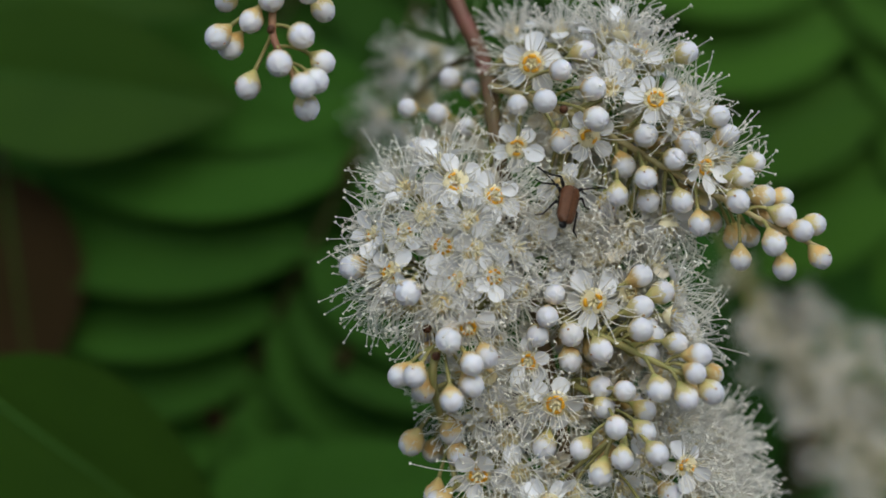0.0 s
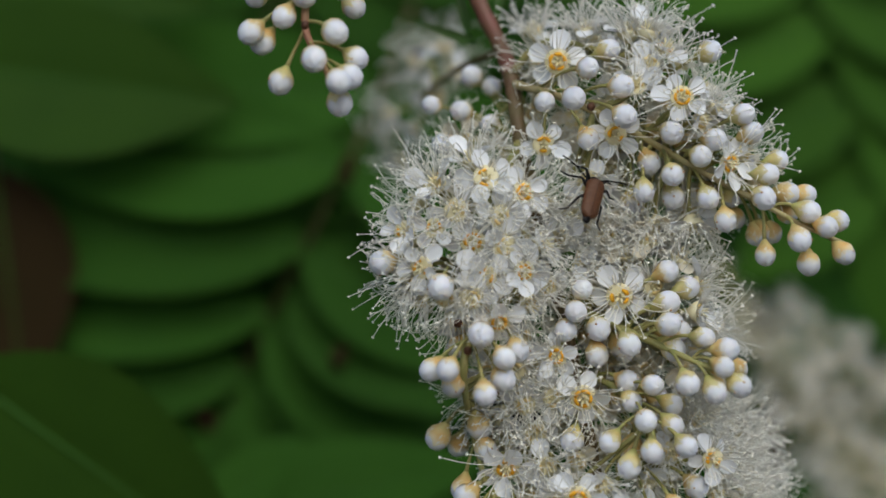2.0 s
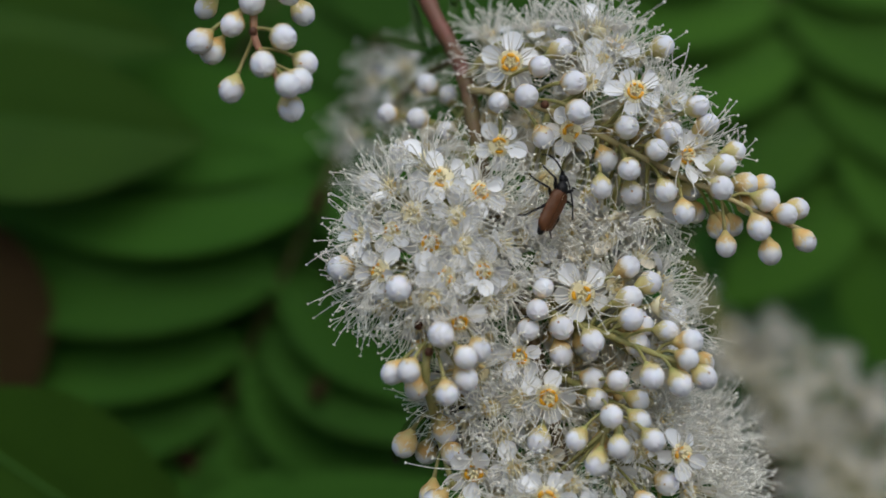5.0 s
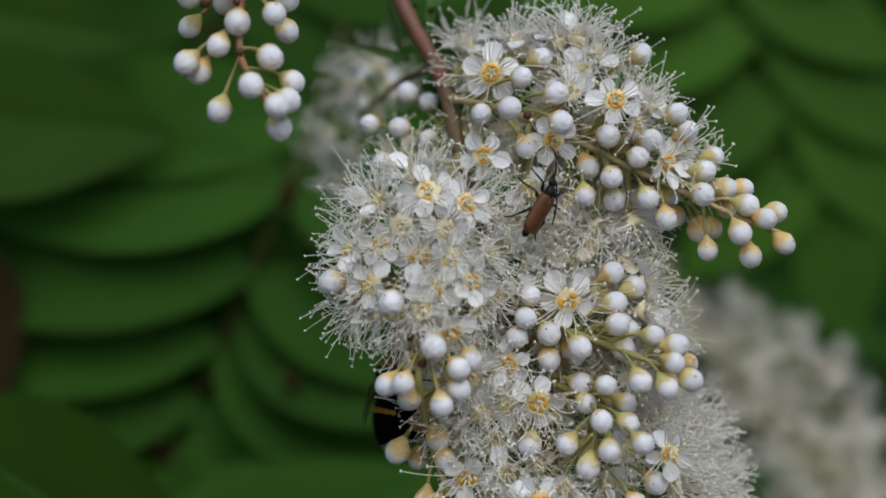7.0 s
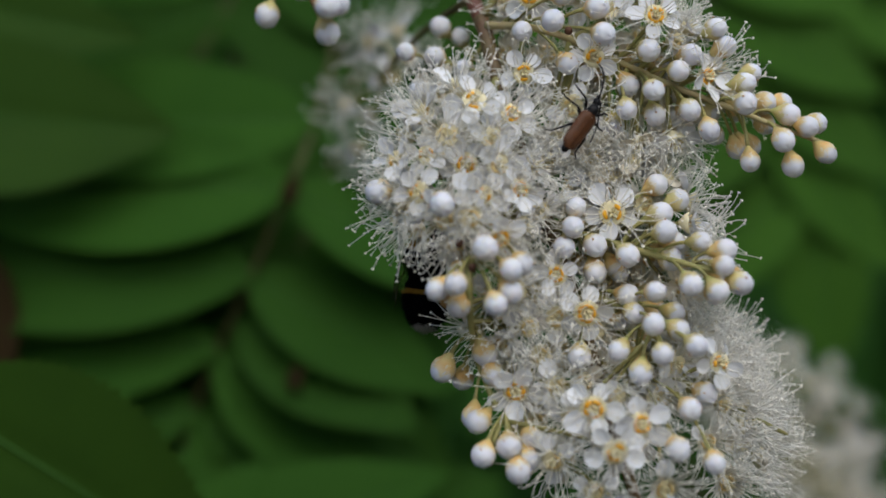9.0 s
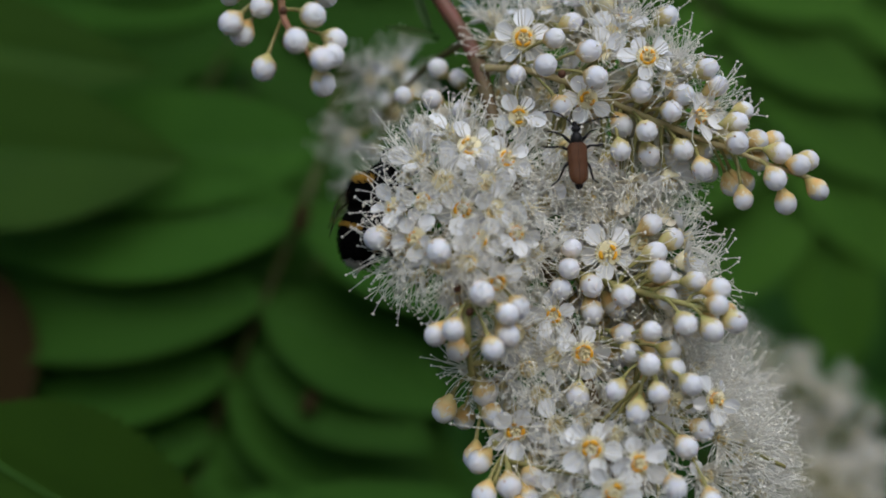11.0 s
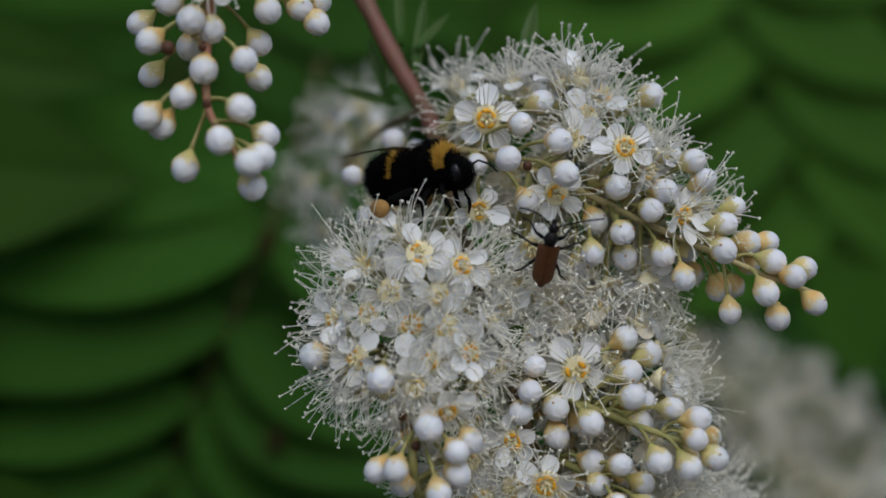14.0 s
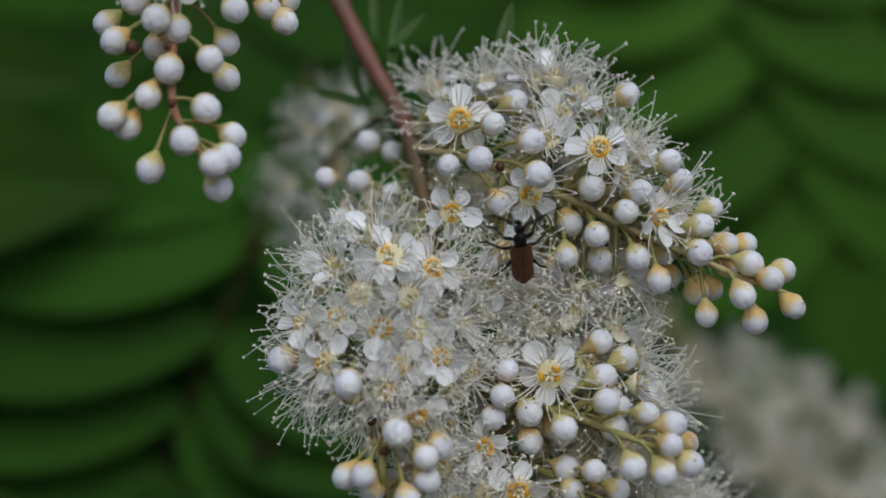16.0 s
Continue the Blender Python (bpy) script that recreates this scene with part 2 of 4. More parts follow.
def calyx_mesh(k, mat):
    """The cup under a bud with five short lobes."""
    rnd = random.Random(k + 50)
    bm = bmesh.new()
    seg, rows = 20, []
    top = rnd.uniform(0.05, 0.4)
    for th in (0.02, 0.4, 0.75, 1.0):
        row = []
        for s in range(seg):
            ph = 2 * math.pi * s / seg
            lobe = 0.5 * abs(math.cos(2.5 * ph)) ** 3 + rnd.uniform(-0.06, 0.06)
            ang = th * (1.0 + top + lobe)
            wide = 0.00181 - 0.000075 * th
            row.append(bm.verts.new((wide * math.sin(ang) * math.cos(ph), wide * math.sin(ang) * math.sin(ph), 0.00155 - 0.00196 * math.cos(ang))))
        rows.append(row)
    base = []
    for s in range(seg):
        ph = 2 * math.pi * s / seg
        base.append(bm.verts.new((0.0003 * math.cos(ph), 0.0003 * math.sin(ph), -0.0011)))
    mid = []
    for s in range(seg):
        ph = 2 * math.pi * s / seg
        mid.append(bm.verts.new((0.0009 * math.cos(ph), 0.0009 * math.sin(ph), -0.00025)))
    rows = [base, mid] + rows[1:]
    for a, b in zip(rows, rows[1:]):
        for s in range(seg):
            bm.faces.new((a[s], a[(s + 1) % seg], b[(s + 1) % seg], b[s]))
    for p in range(5):
        if rnd.random() < 0.32:
            tip = rows[-1][4 * p].co
            size = rnd.uniform(0.0001, 0.00018)
            ball(bm, tip, (size, size, size), 7, 5, 1)
    return mesh_of("calyx", bm, mat, LOBE_TIP)


def petal_mesh(k, mat):
    """A round, cupped petal with a short claw at the origin; it reaches along +x and has both faces."""
    rnd = random.Random(k + 90)
    cup, curl, frill = rnd.uniform(0.12, 0.45), rnd.uniform(-0.35, 0.45), rnd.uniform(0.02, 0.07)
    bm = bmesh.new()
    n, w = 9, 8
    layers = []
    for lift in (0.0, -0.00005):
        grid = []
        for i in range(n):
            t = i / (n - 1)
            half = 0.00158 * math.sqrt(max(0.0, 1 - ((t - 0.60) / 0.42) ** 2)) if t > 0.2 else 0.0
            half = max(half, 0.00022)
            row = []
            for j in range(w):
                v = 2 * j / (w - 1) - 1
                x = 0.0009 + 0.0040 * t
                y = half * v
                z = cup * 0.0018 * (v * v * half / 0.00158 + 1.1 * (t - 0.4) ** 2) + curl * 0.0012 * t * t
                z += frill * 0.0018 * math.sin(5 * v + 3 * t + k) * t
                row.append(bm.verts.new((x, y, z + lift)))
            grid.append(row)
        layers.append(grid)
    for L, flip in zip(layers, (False, True)):
        for i in range(n - 1):
            for j in range(w - 1):
                f = (L[i][j], L[i + 1][j], L[i + 1][j + 1], L[i][j + 1])
                bm.faces.new(f[::-1] if flip else f)
    return mesh_of("petal", bm, mat)


def stamens_mesh(k, count=38, bush=1.0):
    """Thin bent threads that spread from the flower's rim, each with a small anther."""
    rnd = random.Random(k + 200)
    bm = bmesh.new()
    for i in range(count):
        ph = 2 * math.pi * (i + rnd.uniform(-0.4, 0.4)) / count
        out = Vector((math.cos(ph), math.sin(ph), 0))
        lean = rnd.uniform(0.32, 1.3)
        length = rnd.uniform(0.0036, 0.0068) * bush
        a = out * rnd.uniform(0.0013, 0.0017) + Vector((0, 0, 0.0001))
        d = (out * math.sin(lean) + Vector((0, 0, math.cos(lean)))).normalized()
        twist = Vector((rnd.uniform(-1, 1), rnd.uniform(-1, 1), rnd.uniform(-1, 1))) * length * 0.24
        c = a + d * length + twist
        b = a + d * length * 0.55 + Vector((0, 0, length * rnd.uniform(0.05, 0.22))) - twist * rnd.uniform(0.2, 1.0)
        pts = curve(a, b, c, 7)
        tube(bm, pts, [0.00009, 0.000082, 0.000076, 0.00007, 0.000066, 0.000062, 0.000058], 4, 0)
        e = (pts[-1] - pts[-2]).normalized()
        side = e.orthogonal().normalized() * 0.0001
        side.rotate(Matrix.Rotation(rnd.uniform(0, 6), 3, e))
        fat = rnd.uniform(0.75, 1.2)
        for way_out in (-1, 1):
            ball(bm, pts[-1] + e * 0.0001 + side * way_out, (0.00015 * fat, 0.00015 * fat, 0.00015 * fat), 6, 4, 1)
    return mesh_of("stamen_tuft", bm, FILAMENT, ANTHER)


def cup_mesh(k, pad=DISC):
    """The flower's middle: a shallow cup and, on its rim, a broken orange ring of five pads round five pale pistils."""
    rnd = random.Random(k + 300)
    bm = bmesh.new()
    seg = 20
    rows = []
    for r, z in ((0.0003, -0.0017), (0.0011, -0.0010), (0.0017, -0.0001), (0.0016, 0.00018), (0.0009, 0.0), (0.0003, -0.0001)):
        rows.append([bm.verts.new((r * math.cos(2 * math.pi * s / seg), r * math.sin(2 * math.pi * s / seg), z)) for s in range(seg)])
    for a, b in zip(rows, rows[1:]):
        for s in range(seg):
            bm.faces.new((a[s], a[(s + 1) % seg], b[(s + 1) % seg], b[s]))
    bm.faces.new(rows[-1])
    for p in range(5):
        ph = 2 * math.pi * p / 5 + rnd.uniform(-0.1, 0.1)
        if rnd.random() < 0.3:
            continue
        wide, fat = rnd.uniform(0.48, 0.68), rnd.uniform(0.8, 1.15)
        arc = [Vector((0.00098 * math.cos(ph + q), 0.00098 * math.sin(ph + q), 0.0002)) for q in (-wide, -wide / 2, 0, wide / 2, wide)]
        tube(bm, arc, [0.00017 * fat, 0.00024 * fat, 0.00026 * fat, 0.00024 * fat, 0.00017 * fat], 6, 1)
    for p in range(5):
        ph = 2 * math.pi * p / 5 + 0.6
        tube(bm, curve((0.0003 * math.cos(ph), 0.0003 * math.sin(ph), 0), (0.0003 * math.cos(ph), 0.0003 * math.sin(ph), 0.0008), (0.0007 * math.cos(ph), 0.0007 * math.sin(ph), 0.0015), 4), [0.00026, 0.00024, 0.00012, 0.0001], 6, 0)
    return mesh_of("flower", bm, CUP, pad, FILAMENT)


BUDS = [bud_mesh(k) for k in range(5)]
CALYCES = [calyx_mesh(k, CALYX) for k in range(3)] + [calyx_mesh(k, CALYX_GREEN) for k in range(3, 5)]
PETALS = [petal_mesh(k, PETAL) for k in range(6)]
OLD_WARM_PETALS = [petal_mesh(k, OLD_WARM_PETAL) for k in range(6)]
STAMENS = [stamens_mesh(k) for k in range(6)]
SPARSE_STAMENS = [stamens_mesh(k + 40, 24, 0.95) for k in range(4)]
DENSE_STAMENS = [stamens_mesh(k + 20, 72, 1.05) for k in range(4)]
CUPS = [cup_mesh(k) for k in range(4)]
PALE_CUPS = [cup_mesh(k + 10, PALE_DISC) for k in range(4)]
rng = random.Random(7)


def add_bud(parent, root, at, foot, size=1.0, tan=False, lean=0.06):
    """A bud centred at `at` (mm) whose stalk starts at `foot` (world) on its branch."""
    c = place(*at)
    d = (c - foot)
    if d.length < 1e-5:
        d = Vector((0, -1, 0))
    axis = (d.normalized() + Vector((0, -lean, -0.30))).normalized()
    size *= rng.uniform(0.85, 1.0)
    pos = c - axis * 0.00155 * size
    m = aim(pos - root, axis, rng.uniform(0, 6)) @ Matrix.Scale(size, 4)
    b = part("bud", BUDS[rng.randrange(5)], None, parent, "", m)
    part("calyx", CALYCES[rng.randrange(3) if tan else rng.randrange(5)], None, b)
    start = pos - axis * 0.0008 * size
    pts = [m.inverted() @ (p - root) for p in curve(start, start - axis * min(0.004, d.length * 0.4), foot, 6)]
    bm = bmesh.new()
    tube(bm, pts, [0.00036, 0.00029, 0.00025, 0.00024, 0.00026, 0.00036], 6)
    part("stalk", bm, STALK, b)
    return b


def add_flower(parent, root, at, facing, size=1.0, open_angle=0.0, foot=None, old=False, fluffy=False, petals=5):
    """An open flower whose middle is at `at` (mm) and that faces along `facing`."""
    c = place(*at)
    axis = way(*facing)
    m = aim(c - root, axis, rng.uniform(0, 6)) @ Matrix.Scale(size, 4)
    f = part("flower", (CUPS if petals == 5 else PALE_CUPS)[rng.randrange(4)], None, parent, "", m)
    for k in (1, 3) if fluffy else rng.sample(range(5), petals):
        pm = Matrix.Rotation(2 * math.pi * k / 5 + rng.uniform(-0.12, 0.12), 4, "Z") @ Matrix.Rotation(-open_angle - rng.uniform(-0.45, 0.5), 4, "Y") @ Matrix.Rotation(rng.uniform(-0.5, 0.5), 4, "X")
        part("petal", (OLD_WARM_PETALS if old else PETALS)[rng.randrange(6)], None, f, "", pm @ Matrix.Scale(rng.uniform(0.70, 0.92), 4))
    tuft = DENSE_STAMENS[rng.randrange(4)] if fluffy and at[2] < 25 else SPARSE_STAMENS[rng.randrange(4)] if petals == 5 else STAMENS[rng.randrange(6)]
    tagged(part("stamen_tuft", tuft, None, f, "", Matrix.Rotation(rng.uniform(0, 6), 4, "Z")), kind="stuff")
    if foot is not None:
        start = c - axis * 0.0014 * size
        pts = [m.inverted() @ (p - root) for p in curve(start, start - axis * 0.003, foot, 6)]
        bm = bmesh.new()
        tube(bm, pts, [0.0004, 0.00034, 0.0003, 0.0003, 0.00032, 0.0004], 6)
        part("stalk", bm, STALK, f)
    return f


class Branch:
    """An axis of the panicle in millimetres, on which buds and flowers stand."""

    def __init__(self, parent, root, knots, r0, r1, mat, name="branch"):
        self.parent, self.root = parent, root
        self.pts = [place(*k) for k in knots]
        fine = []
        for i in range(len(self.pts) - 1):
            a, b = self.pts[i], self.pts[i + 1]
            ta = (b - self.pts[max(i - 1, 0)]) * 0.5
            tb = (self.pts[min(i + 2, len(self.pts) - 1)] - a) * 0.5
            for s in range(6):
                t = s / 6
                fine.append(a * (2 * t**3 - 3 * t * t + 1) + ta * (t**3 - 2 * t * t + t) + b * (3 * t * t - 2 * t**3) + tb * (t**3 - t * t))
        fine.append(self.pts[-1])
        self.fine = fine
        bm = bmesh.new()
        n = len(fine)
        tube(bm, [p - root for p in fine], [(r0 + (r1 - r0) * i / (n - 1)) / 1000 * (1 + 0.08 * math.sin(i * 2.3)) for i in range(n)], 10)
        part(name, bm, mat, parent)

    def foot(self, at, back=4.0):
        """Where the stalk of what stands at `at` leaves this axis."""
        c = place(*at)
        i = min(range(len(self.fine)), key=lambda k: (self.fine[k] - c).length)
        walked = 0.0
        while i > 0 and walked < back / 1000:
            walked += (self.fine[i] - self.fine[i - 1]).length
            i -= 1
        return self.fine[i]

    def buds(self, places, size=1.0, back=4.0, tan=False, lean=0.06):
        for p in places:
            add_bud(self.parent, self.root, p, self.foot(p, back), size, tan, lean)

    def flower(self, at, facing, size=1.0, open_angle=0.0, old=False, fluffy=False, petals=5):
        return add_flower(self.parent, self.root, at, facing, size, open_angle, self.foot(at, 3.0), old, fluffy, petals)


# ---- the main panicle ----
root = place(3, -60, 22)
panicle = thing("flower_panicle", root, "drooping panicle of creamy white flowers with fluffy stamens and round buds", "flower")
stem = Branch(panicle, root, ((-14, -80, 26), (-4.5, -56, 20), (3.3, -36, 15), (6.8, -28.5, 13.5), (8.0, -24.5, 12)), 1.3, 1.2, STEM, "stem")
spine = Branch(panicle, root, ((8.0, -24.6, 12), (8.4, -22, 11), (9.5, -14, 9), (13, 2, 7), (17, 18, 5), (20, 34, 3), (24, 52, 4)), 1.25, 0.8, LOWER_STEM, "lower_stem")
upper = Branch(panicle, root, ((8.5, -23, 10), (16, -20, 3), (26, -15, 3.5), (34, -10, 1), (41, -6, -1.5), (47, -2.5, -3.5), (53, 0.2, -4)), 0.6, 0.3, UPPER_STALK)
left = Branch(panicle, root, ((9.5, -15, 9), (6, -8, 6), (2, -1, 4), (-2, 6, 2), (-4, 10, 2)), 0.8, 0.35, STALK)
lower_left = Branch(panicle, root, ((13, 2, 7), (7, 8, 0), (2, 13, -5), (1, 18, -6), (2, 25, 2), (4, 33, 0)), 0.8, 0.35, STALK)
lowest = Branch(panicle, root, ((17, 18, 5), (12, 26, 3), (6, 33, 1), (3, 38, -2)), 0.6, 0.3, STALK)
right = Branch(panicle, root, ((15, 8, 6), (21, 11, 1), (26, 13.2, -1), (32, 16, -5), (37, 18, -6.5)), 0.7, 0.3, STALK)
middle = Branch(panicle, root, ((17, 18, 5), (22, 20, 1), (26, 24, -3), (27, 28, -5)), 0.6, 0.3, STALK)
low_right = Branch(panicle, root, ((19, 28, 4), (28, 31, 3), (37, 35, 4), (46, 40, 6)), 0.6, 0.3, STALK)
back_left = Branch(panicle, root, ((7.0, -28, 13), (5.5, -28.5, 20), (0.5, -27.5, 32), (-6.5, -24.5, 54)), 0.7, 0.3, LOWER_STEM)
back_top = Branch(panicle, root, ((8.5, -25, 11), (13, -29, 9), (22, -27, 6), (31, -24, 4)), 0.6, 0.3, STALK)

upper.buds([
    (18.2, -24.2, -0.4), (16.0, -19.7, -3.8), (29.7, -15.2, -1.3), (33.6, -11.9, -1.8), (12.3, -19.6, 1.0), (22.6, -21.4, -2.9),
    (22.9, -17.2, -4.3), (18.3, -14.4, 0.5), (21.5, -27.2, 3.8), (35.6, -26.9, 2.9), (35.6, -14.2, -1.5), (39.5, -17.7, -1.8),
    (40.8, -15.2, -1.0), (27.0, -11.2, 2.4), (29.7, -9.3, -2.1), (25.9, -7.1, -0.7), (30.2, -6.3, 0.9), (34.5, -6.1, -2.5),
    (36.8, -3.0, -3.1), (24.6, -5.6, 3.5)], lean=0.22)
upper.buds([
    (44.7, -11.6, 0.9), (42.6, -9.4, -2.7), (41.7, -6.0, -5.3), (45.7, -6.8, -0.7), (48.3, -6.7, -0.3), (47.9, -4.2, -4.4),
    (50.1, -2.1, -5.5), (52.2, -3.0, -2.7), (46.4, -0.4, -5.7), (48.1, 2.9, -3.3), (42.4, 1.7, -2.2), (52.8, 1.5, -3.9),
    (38.4, -6.4, 2.0)], 0.98, 3.5)
left.buds([
    (-10.1, 2.7, -3.5), (-2.1, 6.0, -10.2)], 1.1, tan=True)
lower_left.buds([
    (3.2, 12.3, -10.1), (-1.2, 16.9, -10.9), (-3.4, 17.1, -7.6), (-0.4, 19.2, -5.0), (3.7, 20.0, -12.2), (6.3, 15.4, -10.6),
    (8.2, 14.5, -8.2), (6.2, 18.2, -9.0), (3.4, 25.6, 1.8), (-2.5, 27.2, 3.4), (0.4, 28.6, 6.0), (4.1, 28.6, 0.8),
    (0.9, 34.2, 1.0), (3.3, 25.5, 1.2)], 1.08, tan=True)
lowest.buds([
    (1.4, 34.9, -0.6), (1.4, 39.5, -3.4), (4.9, 38.6, -3.7), (8.5, 37.7, -1.2), (5.8, 42.0, -4.6), (7.4, 40.5, -2.0)], 1.05, tan=True)
right.buds([
    (17.3, 6.4, -1.4), (16.3, 9.4, -3.6), (15.0, 12.0, -2.4), (19.6, 11.9, -1.0), (19.5, 15.5, 0.1), (23.5, 13.9, -4.0),
    (29.1, 3.9, -0.7), (29.0, 8.2, -2.0), (28.8, 11.1, -4.9), (32.0, 6.2, -0.1), (33.5, 12.9, -5.3), (36.4, 14.4, -6.5),
    (35.7, 16.7, -8.1), (34.6, 20.0, -7.7), (30.9, 18.9, -8.2), (37.9, 19.2, -7.8), (29.8, 14.6, -2.0)])
middle.buds([
    (26.6, 19.3, -5.2), (23.6, 19.1, -0.7), (24.0, 21.8, -2.0), (29.5, 22.1, -2.5), (25.3, 23.9, -8.1), (29.3, 24.7, -5.2),
    (30.6, 27.2, -9.0), (26.1, 28.0, -8.2), (20.7, 26.9, -5.9), (15.9, 27.1, -1.9), (23.3, 30.2, -6.4)])
low_right.buds([(26.8, 40.8, -9.0), (31.5, 43.0, -9.5), (29.3, 35.6, -7.3), (33.0, 33.5, -1.5)])
left.buds([
    (-3.5, -20.2, 12.1), (0.8, -19.4, 12.9), (2.4, -24.9, 17.0), (-1.8, -14.5, 13.0), (5.0, -17.5, 13.5), (5.4, -23.4, 18.0)], 0.95, 1.0, lean=1.2)

# flowers whose faces can be made out
def show(branch, rows):
    return [branch.flower(at, facing, size) for at, facing, size in rows]


faces = []
faces += show(left, (
    ((4.0, -8.8, -4.8), (0.0, -0.25, -1), 1.08),
    ((2.2, -0.2, -3.9), (-0.05, 0.0, -1), 1.05),
    ((-4.8, 3.4, -5.2), (-0.35, 0.15, -1), 0.95),
    ((3.9, 4.6, -6.1), (0.1, 0.15, -1), 0.95),
    ((9.2, -6.9, -3.2), (0.5, -0.1, -1), 1.0),
    ((-3.0, -2.0, -3.0), (-0.3, -0.35, -1), 0.9),
    ((-7.1, -1.6, -2.6), (-0.5, -0.3, -0.9), 0.95),
    ((9.1, 4.0, -5.6), (0.45, 0.2, -1), 0.95),
    ((5.7, 10.7, -7.1), (0.2, 0.6, -1), 0.95),
))
faces += show(upper, (
    ((14.3, -25.6, 4.1), (-0.05, 0.1, -1), 1.1),
    ((31.0, -20.0, -2.1), (0.0, -0.1, -1), 1.0),
    ((22.1, -15.1, 0.3), (0.15, 0.2, -1), 0.95),
    ((12.2, -13.8, 2.2), (0.0, 0.1, -1), 0.95),
    ((37.6, -10.9, -1.5), (0.5, 0.2, -1), 0.95),
))
faces += show(back_top, (
    ((29.4, -27.3, 3.2), (0.25, -0.75, -0.5), 1.0),
))
faces += show(right, (
    ((22.6, 7.4, -0.2), (-0.1, 0.1, -1), 1.12),
))
faces += show(middle, (
    ((17.4, 21.3, -2.0), (0.0, 0.25, -1), 1.1),
))
faces += show(right, (
    ((13.8, 15.6, -1.3), (-0.2, 0.1, -1), 0.9),
))
faces += show(lower_left, (
    ((6.9, 31.1, -0.3), (-0.1, 0.3, -1), 1.1),
))
faces += show(low_right, (
    ((35.0, 29.5, -3.2), (0.4, 0.1, -1), 0.95),
))
faces += show(lowest, (
    ((16.4, 34.6, -6.3), (-0.2, 0.2, -1), 1.1),
    ((18.3, 40.5, -9.4), (0.0, 0.4, -1), 1.05),
))
faces += show(low_right, (
    ((22.3, 37.1, -8.4), (0.2, 0.2, -1), 1.05),
))
cam.data.dof.focus_object = faces[10]

# the rest of each lobe, seen edge on or from behind
def fill(branch, *rows):
    """Flowers of a lobe that are seen edge on or from behind; those that lie deep in it are older, their petals also
    tinted for warm scattered light.
    """
    for at, facing in rows:
        branch.flower(at, facing, rng.uniform(0.9, 1.05), rng.uniform(-0.5, 0.3), at[2] > 2.5 and branch is not back_top, branch in (back_left, low_right), rng.choice((3, 3, 4, 4)))


fill(left, ((2, -11.5, -1), (-0.2, -1, -0.4)), ((-3, -9, 0), (-0.5, -0.9, -0.3)), ((-5.5, -6, 2), (-1, -0.5, -0.2)), ((-7, 0, 2), (-1, -0.1, -0.2)),
     ((-7, 6, 1), (-1, 0.4, -0.2)), ((-5, 8, 0), (-0.6, 0.9, -0.4)), ((0, 10.5, -4), (-0.1, 0.8, -0.7)), ((12, 0, -1), (1, 0, -0.4)), ((12, -6, 1), (0.9, -0.3, -0.5)))
fill(left, ((10, 8.5, -1), (0.8, 0.6, -0.5)), ((-3, -8, -2), (-0.4, -0.6, -0.8)), ((0, -4.5, -4), (-0.1, -0.1, -1)), ((6, -3.5, -5), (0.2, 0, -1)), ((-6.5, 4.5, -2), (-0.8, 0.2, -0.6)),
     ((6.5, 0.5, -5.5), (0.3, 0.1, -1)), ((-1.5, 7.5, -5.5), (-0.2, 0.5, -0.9)), ((3, -6, 10), (-0.3, -0.8, 0.4)), ((-6, 0, 9), (-0.9, 0, 0.5)), ((2, 7.5, -6), (0, 0.5, -1)))
fill(upper, ((18.5, -8.5, 1.5), (0, 0.5, -1)), ((16, -4, 3), (-0.3, 0.4, -0.9)), ((21, -1.5, 4), (0, 0.2, -1)), ((28, -2.5, 3), (0, 1, -0.25)), ((33, -2.5, 2), (0.2, 1, -0.2)),
     ((25, -5, 5), (-0.3, 1, 0)), ((40, -12.5, 1), (0.9, -0.2, -0.4)), ((36.5, -19, 2), (0.8, -0.6, -0.3)), ((34.5, -22, 4), (0.7, -0.7, -0.2)), ((25, -22, 1), (0, -0.4, -1)))
fill(upper, ((27, -25, 2.5), (-0.2, -0.5, -0.9)), ((34, -17, 0.5), (0.6, 0, -0.8)), ((42.5, -9, 4), (1, -0.1, 0.1)))
fill(back_top, ((24.5, -30, 6), (0, -1, -0.1)), ((18.5, -31, 9), (-0.2, -1, -0.2)), ((11.5, -31.5, 15), (-0.2, -0.8, -0.4)), ((31.5, -25.5, 6), (0.5, -0.9, 0)), ((28, -29, 9), (0.1, -1, 0.2)))
fill(right, ((27, -0.5, 3), (0.1, -1, -0.3)), ((31.5, 2.0, 3), (0.5, -0.8, -0.2)), ((34, 6, 2), (0.9, -0.2, -0.2)), ((24, 1.5, 4), (-0.2, -0.9, -0.3)), ((33.5, 9.5, 0), (0.9, 0.1, -0.4)),
     ((35.8, 11.9, 2.2), (1, 0, -0.3)), ((27.5, 6, 1.5), (0.2, 0, -1)))
fill(lower_left, ((8, 17.5, -1), (0, 0.3, -1)), ((9.5, 22.5, 0), (0, 0.4, -1)), ((6, 24, 2), (-0.4, 0.8, -0.4)), ((2.5, 22.5, 5), (-0.7, 0.5, -0.3)), ((12.5, 31, 0), (0.1, 0.5, -1)))
fill(middle, ((13.5, 21.5, 0), (-0.5, 0.1, -1)), ((11, 26.5, 1), (-0.2, 0.2, -1)), ((20, 33, -4), (0, 0.5, -1)), ((14, 35.5, -3), (-0.5, 0.5, -0.8)))
